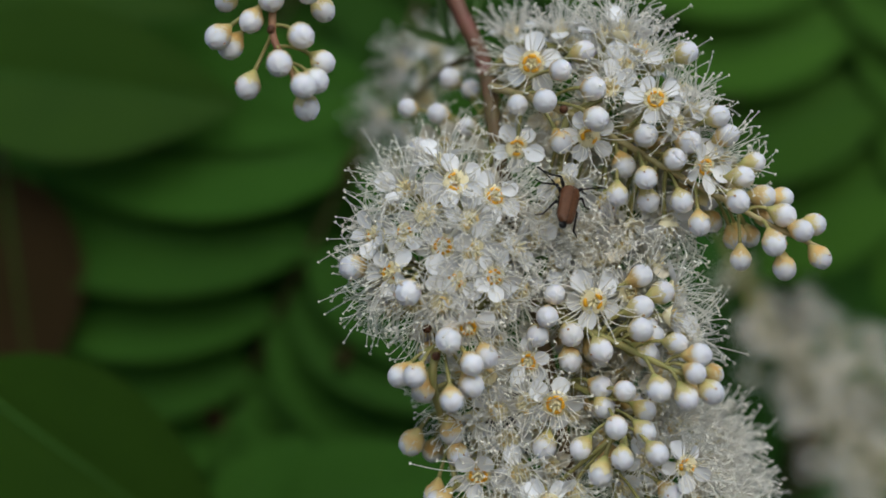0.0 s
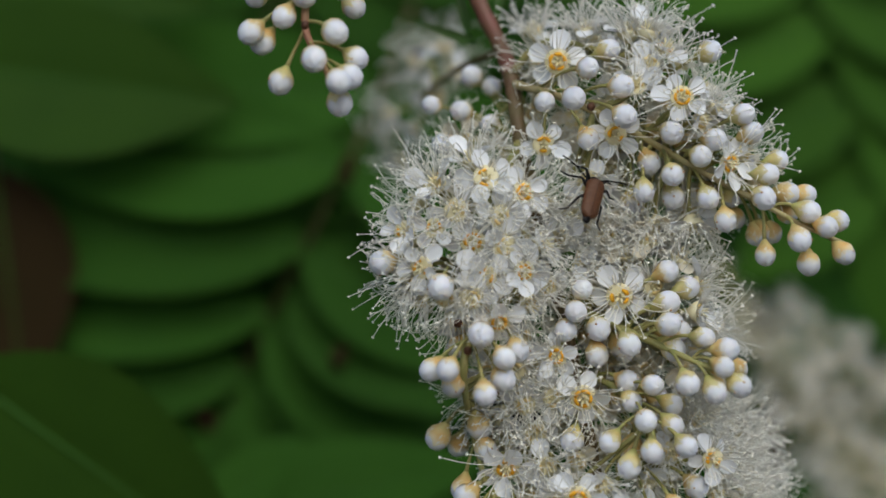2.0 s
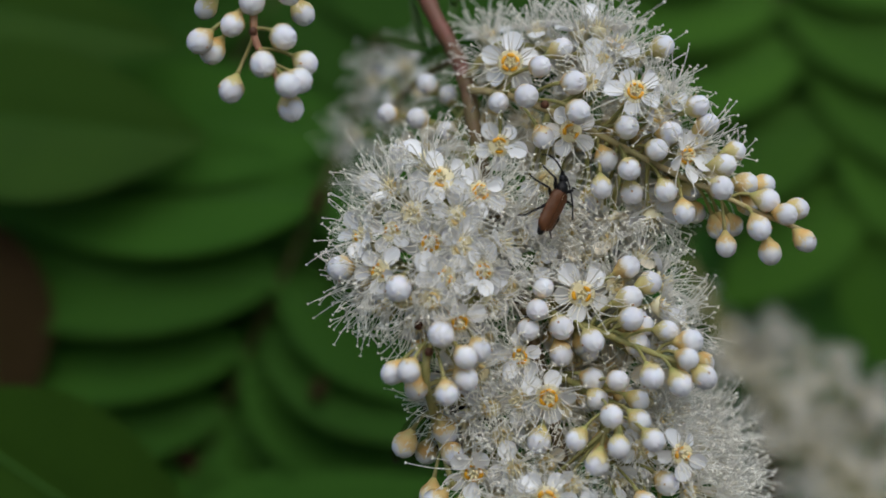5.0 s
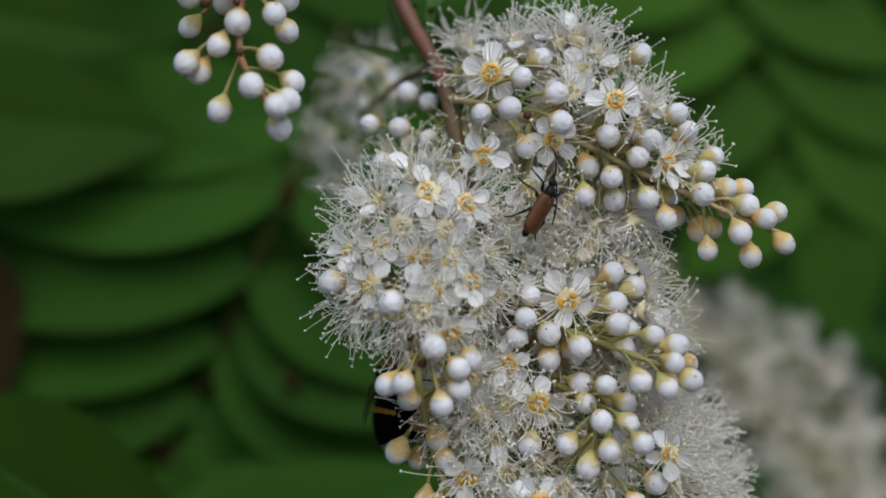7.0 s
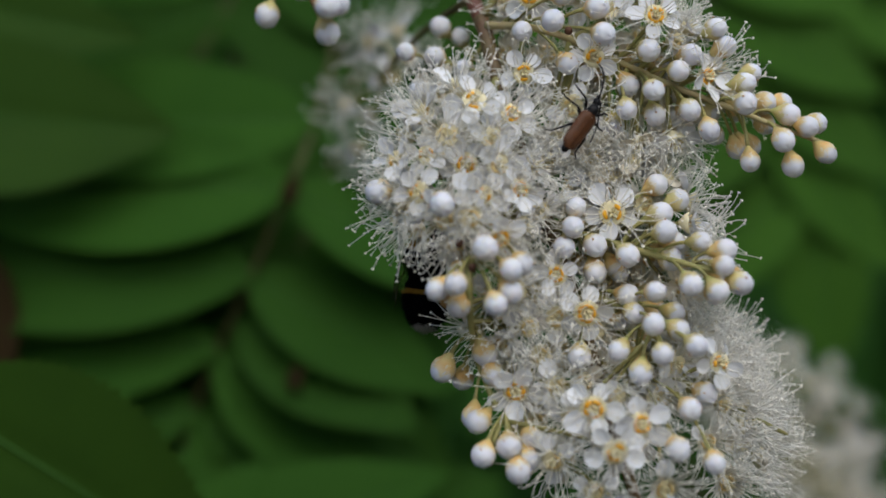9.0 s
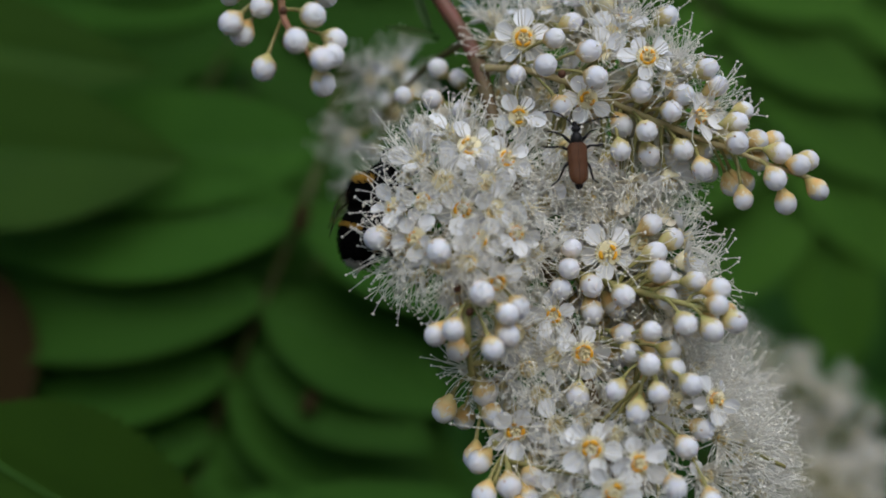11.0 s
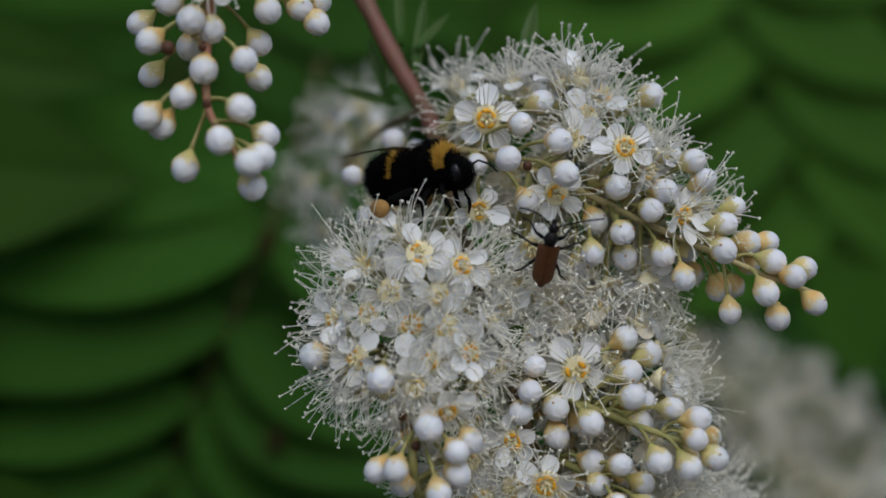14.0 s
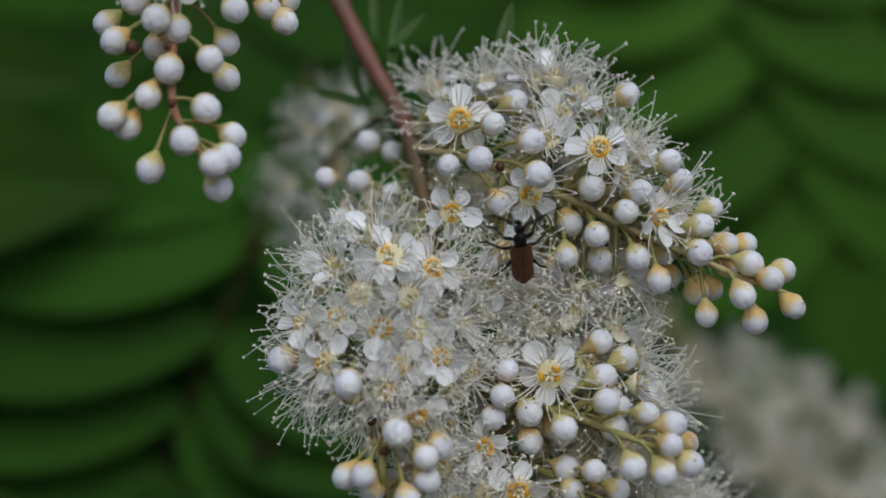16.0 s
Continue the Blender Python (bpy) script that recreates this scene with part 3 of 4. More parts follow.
fill(low_right, ((33, 26, 6), (0.7, -0.6, -0.3)), ((38, 27.5, 11), (0.8, -0.6, -0.1)), ((39.5, 32, 9), (1, -0.1, -0.3)), ((42, 36, 11), (1, 0, -0.1)), ((36.5, 35, 3), (0.6, 0.2, -0.8)),
     ((39, 41, 8), (0.8, 0.3, -0.5)), ((33, 40, 0), (0.2, 0.3, -1)), ((43.5, 43, 12), (0.9, 0.3, -0.2)), ((36, 46, 4), (0.3, 0.5, -0.9)), ((25.5, 46, -4), (0, 0.4, -1)))
fill(low_right, ((41, 30, 16), (0.9, -0.5, 0.2)), ((45, 37, 16), (1, 0, 0.1)), ((37, 30.5, 5), (0.7, -0.3, -0.6)), ((40, 38, 5), (0.8, 0.1, -0.5)), ((43, 32, 18), (0.8, -0.3, -0.2)), ((37, 24.5, 13), (0.5, -0.8, -0.3)), ((41.5, 27, 15), (0.8, -0.6, -0.1)))
fill(middle, ((22, 16, 6.5), (0.1, 0, -1)), ((27, 18, 6), (0.2, 0.1, -1)), ((31.5, 22, 4.5), (0.3, 0.1, -1)), ((24.5, 26, 3.5), (0, 0.2, -1)), ((30, 29, 2), (0.2, 0.2, -1)),
     ((19.5, 23, 5), (-0.1, 0, -1)), ((17, 30.5, 3), (-0.1, 0.3, -1)), ((34, 25, 5), (0.5, 0, -0.8)), ((26.5, 33, 1), (0.1, 0.3, -1)))
fill(right, ((30, 14, 4.5), (0.3, 0, -1)), ((20, 9, 6), (0, 0, -1)), ((32, 18, 3), (0.3, 0.2, -1)))
fill(lower_left, ((8, 20.5, 5), (-0.2, 0.2, -1)), ((4.5, 18, 2), (-0.3, 0.2, -1)), ((7, 28, 6), (-0.3, 0.2, -1)))
fill(lowest, ((10, 35.5, 4), (-0.2, 0.2, -1)))
fill(lower_left, ((9, 13, 2), (0.2, 0.5, -1)))
fill(right, ((27, 10, 9), (0.2, 0, -1)), ((23, 13, 9), (0, 0, -1)), ((29, 5, 8), (0.2, -0.1, -1)), ((21, 4, 9), (0, 0, -1)), ((34, 14, 8), (0.4, 0, -0.9)))
fill(middle, ((33, 21, 9), (0.3, 0, -1)), ((28, 23, 9), (0.1, 0.1, -1)))
fill(upper, ((30, -9, 8), (0.1, 0.3, -1)), ((36, -7, 7), (0.3, 0.3, -1)), ((22, -11, 9), (0, 0.2, -1)), ((28, -15, 9), (0, 0, -1)))
fill(middle, ((21, 29, 8), (0, 0.2, -1)))
# white flowers in the hollow under the upper lobe
for at, facing in (((18.5, -2.5, 4.5), (0, 0.2, -1)), ((22.5, 0.5, 5), (0.1, -0.1, -1)), ((16.5, 2.5, 4), (-0.1, 0.1, -1)), ((26.5, -1.5, 5.5), (0.1, 0.2, -1)), ((14.5, -1, 2.5), (0.2, 0.1, -1)), ((30.5, -1, 5), (0.2, 0.3, -1)),
                   ((20, -7.5, 4.5), (0, 0.3, -1)), ((24.5, 3.5, 5.5), (0.1, -0.3, -1)), ((12.5, 6, 1.5), (0.2, 0.2, -1)), ((33, -4.5, 5.5), (0.3, 0.4, -1))):
    upper.flower(at, facing, rng.uniform(0.9, 1.05), 0.1, petals=4)
# older flowers deep between the lobes, their cream partly painted scattered light
fill(spine, ((14, -2, 11), (0.1, 0, -1)), ((18, 2, 11), (0, 0, -1)), ((13, 7, 10), (-0.1, 0.1, -1)), ((16, 13, 10), (0, 0.1, -1)), ((12, 17, 9), (-0.2, 0.1, -1)), ((20, 20, 10), (0.1, 0, -1)), ((15, 25, 9), (-0.1, 0.2, -1)),
     ((11, 32, 9), (-0.2, 0.2, -1)), ((19, 36, 8), (0, 0.3, -1)), ((25, 39, 7), (0.1, 0.3, -1)), ((14, 41, 7), (-0.1, 0.3, -1)))
fill(upper, ((17, -18, 9), (0, 0, -1)), ((23, -20, 9), (0, -0.1, -1)), ((31, -20, 9), (0.1, -0.1, -1)), ((36, -15, 8), (0.3, 0, -1)), ((33, -12, 9), (0.1, 0.1, -1)), ((26, -8, 10), (0, 0.2, -1)), ((19, -13, 10), (-0.1, 0.1, -1)))
fill(right, ((24, 9, 10), (0, 0, -1)), ((31, 10, 9), (0.3, 0, -1)), ((26, 16, 10), (0.1, 0.1, -1)), ((20, 5, 10), (-0.1, -0.1, -1)), ((25, 4, 10), (0, -0.2, -1)))
fill(middle, ((25, 30, 8), (0.1, 0.1, -1)), ((31, 26, 8), (0.2, 0.1, -1)), ((29, 33, 7), (0.1, 0.2, -1)))
fill(left, ((1, -5, 9), (-0.2, -0.2, -1)), ((6, -9, 9), (0, -0.2, -1)), ((11, 3, 9), (0.2, 0, -1)), ((4, 4, 9), (0, 0.1, -1)), ((10, -3, 9), (0.2, 0, -1)))
fill(left, ((9, -1, 3), (0.2, 0, -1)), ((7, 3, 4), (0.1, 0.1, -1)), ((3, 0, 4), (0, 0, -1)), ((-1, 4, 4), (-0.2, 0.1, -1)), ((9, -7, 4), (0.2, -0.2, -1)), ((5, 7, 3), (0, 0.3, -1)))
fill(spine, ((11.5, -19, 13), (0.1, 0.2, -1)), ((14.5, -15, 12), (0.1, 0.3, -1)), ((1.5, -15, 17), (-0.3, 0, -1)), ((13, -24, 14), (0.1, -0.2, -1)),
     ((8, -13, 14), (0, 0, -1)))
fill(lowest, ((16, 45.5, -4), (-0.1, 0.5, -0.9)), ((11, 41, -2), (-0.5, 0.4, -0.8)), ((21, 50, -2), (0, 0.6, -0.8)))
for at, facing in (((-6.5, -30.5, 47), (-0.85, 0.2, -0.45)), ((-1.5, -33.5, 52), (-0.3, -0.8, -0.4)), ((-11, -23, 60), (-0.9, 0.2, -0.4)), ((-7, -20, 57), (-0.6, 0.6, -0.4)), ((-3, -25, 50), (-0.3, 0, -0.9)), ((-9, -15, 60), (-0.6, 0.6, -0.4)), ((1, -30, 58), (0, -0.6, -0.7))):
    back_left.flower(at, facing, 0.95, 0.3, petals=2)
fill(back_top, ((27, -30, 4), (0.15, -1, -0.2)), ((17, -27.5, 9), (0, -0.3, -1)), ((22.5, -25.5, 8), (0, -0.2, -1)), ((20, -29, 11), (0, -0.5, -0.9)), ((25.5, -27, 9), (0.1, -0.4, -1)), ((12, -27, 13), (-0.1, -0.4, -1)))

# buds and stalks packed deeper between the lobes
for branch, count, low, high in ((upper, 22, 8, 30), (right, 12, 6, 24), (middle, 10, 2, 18), (lower_left, 6, 6, 24)):
    for i in range(count):
        k = branch.fine[int(low + (high - low) * i / count) % len(branch.fine)]
        a = rng.uniform(0, 6.3)
        r = rng.uniform(2.5, 5.5)
        branch.buds([(k.x * 1000 + r * math.cos(a), (HEIGHT - k.z) * 1000 + r * math.sin(a) * 0.8, k.y * 1000 + rng.uniform(3, 7))], 0.95, 3.0, True)

# small browned buds that did not open
for at in ((18.6, -18.8, -1.0), (0.2, 10.9, -6.0), (1.5, 14.5, -8.0)):
    bm = bmesh.new()
    ball(bm, place(*at) - root, (0.0006, 0.0005, 0.0006), 10, 8, 0, lambda d: 1 + 0.15 * noise.noise(d * 4))
    part("withered_bud", bm, WITHERED, panicle, "dark brown withered bud")

# ---- the younger spray of buds that hangs beside it ----
root2 = place(-17, -60, -2)
spray = thing("bud_spray", root2, "hanging spray of closed white buds on thin reddish stalk", "flower")
axis2 = Branch(spray, root2, ((-14, -75, 8), (-16, -56, -2), (-18.5, -44, -6), (-19.8, -36, -7.5), (-20.2, -28.5, -8.5), (-18, -24, -10), (-16.5, -21, -11)), 0.8, 0.35, RED_STALK, "stem")
side2 = Branch(spray, root2, ((-18.5, -44, -6), (-15, -43.5, -7), (-10.5, -41.5, -6), (-6.5, -41, -5)), 0.5, 0.3, STALK)
axis2.buds([
    (-28.3, -40.4, -2.1), (-26.7, -37.2, -7.5), (-27.4, -33.7, -2.6), (-24.1, -42.2, -5.3), (-21.3, -39.1, -9.4), (-19.1, -38.0, -7.5),
    (-22.3, -36.8, -3.0), (-20.3, -33.0, -9.2), (-23.1, -30.1, -8.6), (-27.4, -27.9, -9.5), (-26.1, -26.9, -7.0), (-16.1, -27.8, -10.8),
    (-18.8, -24.0, -12.4), (-13.4, -24.5, -9.2), (-14.1, -21.8, -11.5), (-15.5, -21.0, -13.3), (-15.6, -18.5, -9.1), (-15.2, -33.6, -10.8),
    (-13.6, -36.4, -4.2), (-14.0, -32.2, -3.8), (-23.5, -21.3, -8.9), (-27.5, -45.5, -5)], 1.06, 4.0, lean=0.55)
side2.buds([
    (-12.1, -39.9, -7.2), (-14.8, -43.2, -8.0), (-8.2, -43.0, -4.0), (-8.3, -40.3, -5.0), (-6.0, -41.3, -3.0), (-6.3, -38.3, -4.9),
    (-2.6, -44.2, -4.0), (-12.0, -46.0, -5.0), (-9.0, -47.5, -6.0)], 1.06, 3.0, lean=0.55)
axis2.flower((-18.5, -44.0, -10), (0, 0.2, -1), 0.95)


for at, size in (((-24.2, -35.7, -11.0), 0.75), ((-20.1, -28.7, -11.0), 0.5), ((-20.2, -35.7, -9.5), 0.45), ((-19.3, -25.7, -11.5), 0.4)):
    bm = bmesh.new()
    ball(bm, place(*at) - root2, (0.0011 * size, 0.0010 * size, 0.0012 * size), 10, 8, 0, lambda d: 1 + 0.25 * noise.noise(d * 4))
    part("withered_bud", bm, WITHERED, spray, "dark brown withered bud")


# ---- leaves ----
def blade_mesh(length, width, droop, fold, teeth=26):
    """A leaflet along +x with a toothed edge, a sunk midrib and arched side veins; both faces."""
    bm = bmesh.new()
    n, w = teeth * 2, 12
    sheets = []
    for lift in (0.0, -0.00025):
        grid = []
        for i in range(n + 1):
            t = i / n
            half = width / 2 * (math.sin(math.pi * min(1.0, (t * 0.98 + 0.02) ** 0.8)) ** 0.9)
            half *= 1 + (0.05 if i % 2 else -0.03)
            row = []
            for j in range(w + 1):
                v = 2 * j / w - 1
                z = -droop * length * t * t + fold * half * abs(v) - 0.0004 * math.exp(-((v * 9) ** 2))
                z += 0.00015 * math.cos(2 * math.pi * (t * 13 - 1.6 * abs(v))) * (1 - abs(v)) * min(1, 4 * abs(v))
                row.append(bm.verts.new((length * t + 0.02 * length * (0.5 if i % 2 else 0) * abs(v) ** 4, half * v, z + lift)))
            grid.append(row)
        sheets.append(grid)
    for g, flip in zip(sheets, (False, True)):
        for i in range(n):
            for j in range(w):
                f = (g[i][j], g[i + 1][j], g[i + 1][j + 1], g[i][j + 1])
                bm.faces.new(f[::-1] if flip else f)
    return bm


def leaflet(parent, root, base, tip, width, normal=(0, -0.22, -0.97), droop=0.08, fold=0.12, mat=LEAF, name="leaflet"):
    """A leaflet from base to tip (mm) of that width, whose upper face looks along normal."""
    a, b = place(*base), place(*tip)
    x = (b - a).normalized()
    z = way(*normal)
    z = (z - x * z.dot(x)).normalized()
    y = z.cross(x)
    m = Matrix((x, y, z)).transposed().to_4x4()
    m.translation = a - root
    bm = blade_mesh((b - a).length, width / 1000, droop, fold)
    ob = part(name, mesh_of(name, bm, mat), None, parent, "", m)
    length = (b - a).length
    bm = bmesh.new()
    tube(bm, [(length * t, 0, -droop * length * t * t - 0.0003) for t in (0, 0.2, 0.4, 0.6, 0.8, 0.97)], [0.0005, 0.0004, 0.0003, 0.0002, 0.0002, 0.0001], 6)
    part("midrib", bm, VEIN, ob)
    return ob


def leaf(label, rachis, leaflets, mat=LEAF, facing=(0, -0.22, -0.97), broad=1.34):
    r = place(*rachis[0])
    t = thing("compound_leaf", r, label, "leaf", "leaves behind the flowers")
    Branch(t, r, [(x, y, z + 2) for x, y, z in rachis], 0.55, 0.35, RACHIS, "rachis")
    for base, tip, width, *rest in leaflets:
        leaflet(t, r, base, tip, width * broad, *(rest or (facing,)), mat=mat)
    return t


SLANT = (-0.1, -0.5, -0.86)
leaf("green pinnate leaf with toothed leaflets behind the panicle",
     ((-8, -52, 125), (-15, -30, 110), (-21.5, -16, 107), (-30, 0, 112), (-40, 18, 120), (-47, 34, 124)),
     [((-15, -31, 110), (-92, -36, 118), 20), ((-21, -17, 107), (-100, -24, 118), 21), ((-30, -1, 112), (-112, -8, 120), 20), ((-38, 13, 118), (-112, 8, 126), 18),
      ((-43, 26, 122), (-112, 24, 130), 17), ((-46, 36, 126), (-84, 44, 130), 16),
      ((-30, 0, 114), (9, 25, 113), 17, SLANT), ((-38, 14, 120), (-5, 46, 116), 17, SLANT), ((-21, -16, 110), (24, 6, 114), 17, SLANT), ((-43, 26, 124), (-17, 62, 119), 16, SLANT), ((-15, -30, 112), (36, -12, 117), 14),
      ((-33, 9, 117), (2, 32, 109), 17, SLANT), ((-46, 33, 122), (-30, 72, 119), 15, SLANT)])
leaf("green pinnate leaf just behind another one",
     ((-4, -48, 140), (-12, -22, 132), (-20, -6, 128), (-28, 8, 130), (-37, 24, 134), (-44, 40, 138)),
     [((-12, -23, 131), (-86, -28, 130), 21), ((-20, -7, 127), (-96, -15, 130), 22), ((-27, 7, 129), (-104, 1, 132), 22), ((-35, 20, 132), (-104, 16, 136), 21), ((-40, 33, 135), (-100, 35, 138), 20),
      ((-12, -22, 132), (34, 2, 132), 23, (0, -0.42, -0.9)), ((-20, -6, 128), (22, 24, 130), 23, (0, -0.42, -0.9)), ((-28, 8, 130), (10, 44, 132), 23, (0, -0.42, -0.9)), ((-37, 24, 134), (0, 62, 134), 23, (0, -0.42, -0.9)), ((-44, 40, 138), (-12, 82, 138), 23, (0, -0.42, -0.9)), ((-42, 37, 137), (-96, 52, 140), 21)])
leaf("broad green leaflets of a pinnate leaf close to the flowers",
     ((-134, -110, 98), (-124, -84, 98), (-114, -62, 98), (-102, -34, 98)),
     [((-102, -36, 98), (-42, -29, 100), 23, (0, 0, -1)), ((-113, -62, 97), (-47, -48, 100), 17, (0, 0, -1)), ((-122, -82, 98), (-56, -72, 104), 15, (0, 0.05, -1))], NEAR_LEAF)
leaf("green pinnate leaf in the shade behind the panicle",
     ((-60, -150, 200), (-84, -124, 200), (-104, -98, 200), (-122, -72, 200)),
     [((-82, -126, 200), (-130, -136, 200), 22), ((-92, -114, 200), (-142, -112, 200), 22), ((-104, -98, 200), (-152, -88, 200), 22), ((-84, -124, 200), (-52, -86, 198), 22), ((-96, -108, 200), (-70, -66, 198), 22), ((-110, -90, 200), (-88, -48, 198), 22), ((-122, -72, 200), (-130, -28, 200), 22)])
leaf("large toothed green leaflet of a low pinnate leaf",
     ((-120, 0, 60), (-100, 14, 60), (-84, 24, 60)),
     [((-84, 22, 60), (-36, 58, 58), 27, (0.1, 0.4, -0.9), 0.08, 0.04), ((-92, 24, 76), (-60, 74, 76), 24, (0.1, 0.3, -0.9))], NEAR_LEAF)
# the three leaves on the right have brighter light painted into their colour
leaf("green pinnate leaf in the shade behind the panicle",
     ((78, -104, 188), (82, -78, 178), (88, -58, 174), (95, -38, 172), (104, -14, 172)),
     [((82, -79, 178), (128, -66, 176), 14), ((86, -65, 176), (128, -42, 172), 14), ((91, -50, 174), (130, -20, 172), 14), ((97, -34, 172), (126, 2, 172), 13), ((80, -92, 182), (124, -88, 180), 14),
      ((82, -78, 178), (34, -84, 176), 15), ((85, -65, 176), (32, -64, 174), 15), ((90, -52, 174), (38, -42, 172), 15), ((96, -36, 172), (50, -18, 170), 15), ((102, -20, 172), (66, 6, 172), 14), ((104, -14, 172), (108, 26, 174), 14)], mat=LIT_LEAF, facing=(0, -0.42, -0.9), broad=1.7)
leaf("green pinnate leaf in the shade behind the panicle",
     ((60, -70, 205), (62, -50, 198), (66, -30, 196), (72, -10, 196)),
     [((64, -36, 196), (116, -18, 198), 20), ((62, -50, 198), (14, -46, 196), 20), ((64, -36, 196), (24, -24, 194), 20), ((60, -64, 200), (10, -72, 198), 20), ((62, -60, 202), (112, -60, 200), 20), ((62, -50, 200), (114, -40, 200), 20)], mat=LIT_LEAF, facing=(0, -0.42, -0.9), broad=1.7)
leaf("green pinnate leaf in the shade behind the panicle",
     ((96, -150, 250), (110, -120, 244), (128, -94, 240), (146, -66, 240)),
     [((112, -118, 244), (160, -122, 244), 22), ((122, -102, 242), (172, -96, 242), 22), ((134, -86, 240), (182, -68, 240), 22), ((112, -118, 244), (92, -80, 240), 22), ((122, -102, 242), (106, -62, 240), 22), ((136, -84, 240), (124, -44, 240), 22)], mat=LIT_LEAF, facing=(0, -0.42, -0.9), broad=1.7)
leaf("green pinnate leaf in the shade behind the panicle",
     ((-20, -100, 150), (-24, -80, 145), (-32, -64, 142), (-42, -48, 142)),
     [((-22, -86, 148), (-80, -90, 150), 22), ((-26, -74, 146), (-84, -76, 148), 13), ((-32, -64, 144), (-92, -50, 146), 14), ((-26, -74, 146), (26, -60, 146), 22), ((-32, -64, 144), (10, -44, 144), 20), ((-22, -88, 148), (30, -82, 148), 20), ((-46, -44, 142), (-34, -22, 142), 12)])
leaf("green pinnate leaf low behind the panicle",
     ((-60, 30, 150), (-40, 42, 146), (-22, 56, 142), (-6, 72, 140)),
     [((-44, 40, 146), (-30, 84, 142), 20), ((-50, 36, 148), (-92, 60, 146), 20), ((-30, 50, 144), (22, 44, 144), 22, (0, -0.5, -0.87)), ((-20, 58, 142), (30, 66, 142), 22, (0, -0.5, -0.87)), ((-36, 44, 146), (-66, 82, 146), 20), ((-6, 72, 140), (20, 96, 136), 20)], facing=(0, -0.5, -0.87))
for at, tall in (((-20.8, -15.5, 104), 3.2), ((-22.5, 21.5, 108), 2.4)):
    bm = bmesh.new()
    ball(bm, (0, 0, 0), (0.0016, 0.0007, tall / 1000), 12, 10, 0, lambda d: 1 + 0.3 * noise.noise(d * 3))
    curl = part("withered_leaf", bm, DEAD_LEAF)
    curl.matrix_basis = Matrix.Translation(place(*at)) @ Matrix.Rotation(0.35, 4, "Y")
    tagged(curl, "small curled brown withered leaf clinging to the leaf stalk", "leaf")
leaf("green pinnate leaf low behind the panicle",
     ((-72, 84, 114), (-60, 68, 109), (-50, 56, 106)),
     [((-50, 55, 106), (6, 40, 103), 17), ((-56, 63, 108), (4, 62, 103), 18), ((-50, 56, 106), (-30, 36, 108), 10), ((-60, 70, 110), (-2, 82, 104), 18)], facing=(0, -0.45, -0.89))
leaf("green pinnate leaf in the shade behind the panicle",
     ((-4, -130, 218), (-18, -96, 214), (-32, -66, 212), (-44, -38, 212)),
     [((-16, -100, 214), (44, -96, 214), 22), ((-24, -82, 213), (38, -72, 213), 22), ((-34, -60, 212), (26, -44, 212), 22), ((-42, -42, 212), (14, -18, 212), 22),
      ((-42, -42, 212), (-100, -36, 214), 22), ((-33, -62, 212), (-94, -58, 214), 22), ((-24, -82, 213), (-86, -82, 214), 22), ((-16, -100, 214), (-78, -106, 214), 22)])
dead = thing("withered_leaf", place(-100, 12, 112), "dull brown withered leaf hanging among the green ones", "leaf")
leaflet(dead, place(-100, 12, 112), (-92, -16, 112), (-86, 31, 112), 27, (0.2, -0.1, -1), 0.1, 0.1, DEAD_LEAF, "blade")
Branch(dead, place(-100, 12, 112), ((-104, -44, 116), (-95, -30, 114), (-92, -16, 112)), 0.5, 0.5, WOOD, "leaf_stalk")
twig = thing("twig", place(-62, 26, 132), "thin brown twig among the leaves", "twig")
Branch(twig, place(-62, 26, 132), ((-64, 24, 136), (-56, 31, 128), (-46, 40, 126), (-35, 52, 126), (-22, 74, 128), (-6, 120, 140)), 1.9, 2.8, TWIG_WOOD, "twig_wood")

# small bracts at the panicle's base
for at, tip, width in (((6, -33, 16), (8.5, -46, 19), 1.5), ((4.5, -38, 17), (5.0, -50, 22), 1.3), ((6.5, -37, 16), (11.5, -42, 18), 1.2), ((3, -30, 18), (-5, -33, 20), 1.4), ((20.5, -33, 12), (23, -42, 14), 2.2), ((2, -31, 19), (0, -40, 21), 1.4), ((13.5, 4.5, 3), (16.5, 1.0, 1), 2.6), ((14, 4, 3), (13, -1, 2), 2.0)):
    b = leaflet(panicle, root, at, tip, width, (-0.3, 0, -1), 0.05, 0.25, BRACT, "bract")

# ---- the pale panicle far behind ----
root3 = place(60, 0, 175)
far = thing("flower_panicle", root3, "cream flower panicle out of focus behind the leaves", "flower")
far_axis = Branch(far, root3, ((60, -8, 185), (72, 22, 172), (86, 40, 164), (102, 60, 160), (122, 92, 158)), 1.2, 0.8, STALK, "stem")


def far_tuft(x, y, z, wide, count):
    """A loose side tuft of it."""
    for i in range(count):
        a, r = i * 2.4 + rng.uniform(-0.5, 0.5), wide * 1.5 * math.sqrt((i + rng.uniform(0.2, 0.8)) / count)
        far_axis.flower((x + r * math.cos(a), y + r * math.sin(a), z + rng.uniform(-9, 9)), (math.cos(a) * 0.7, math.sin(a) * 0.7 - 0.3, -0.8), rng.uniform(0.40, 0.62), 0.0, i % 4 == 0, petals=3)


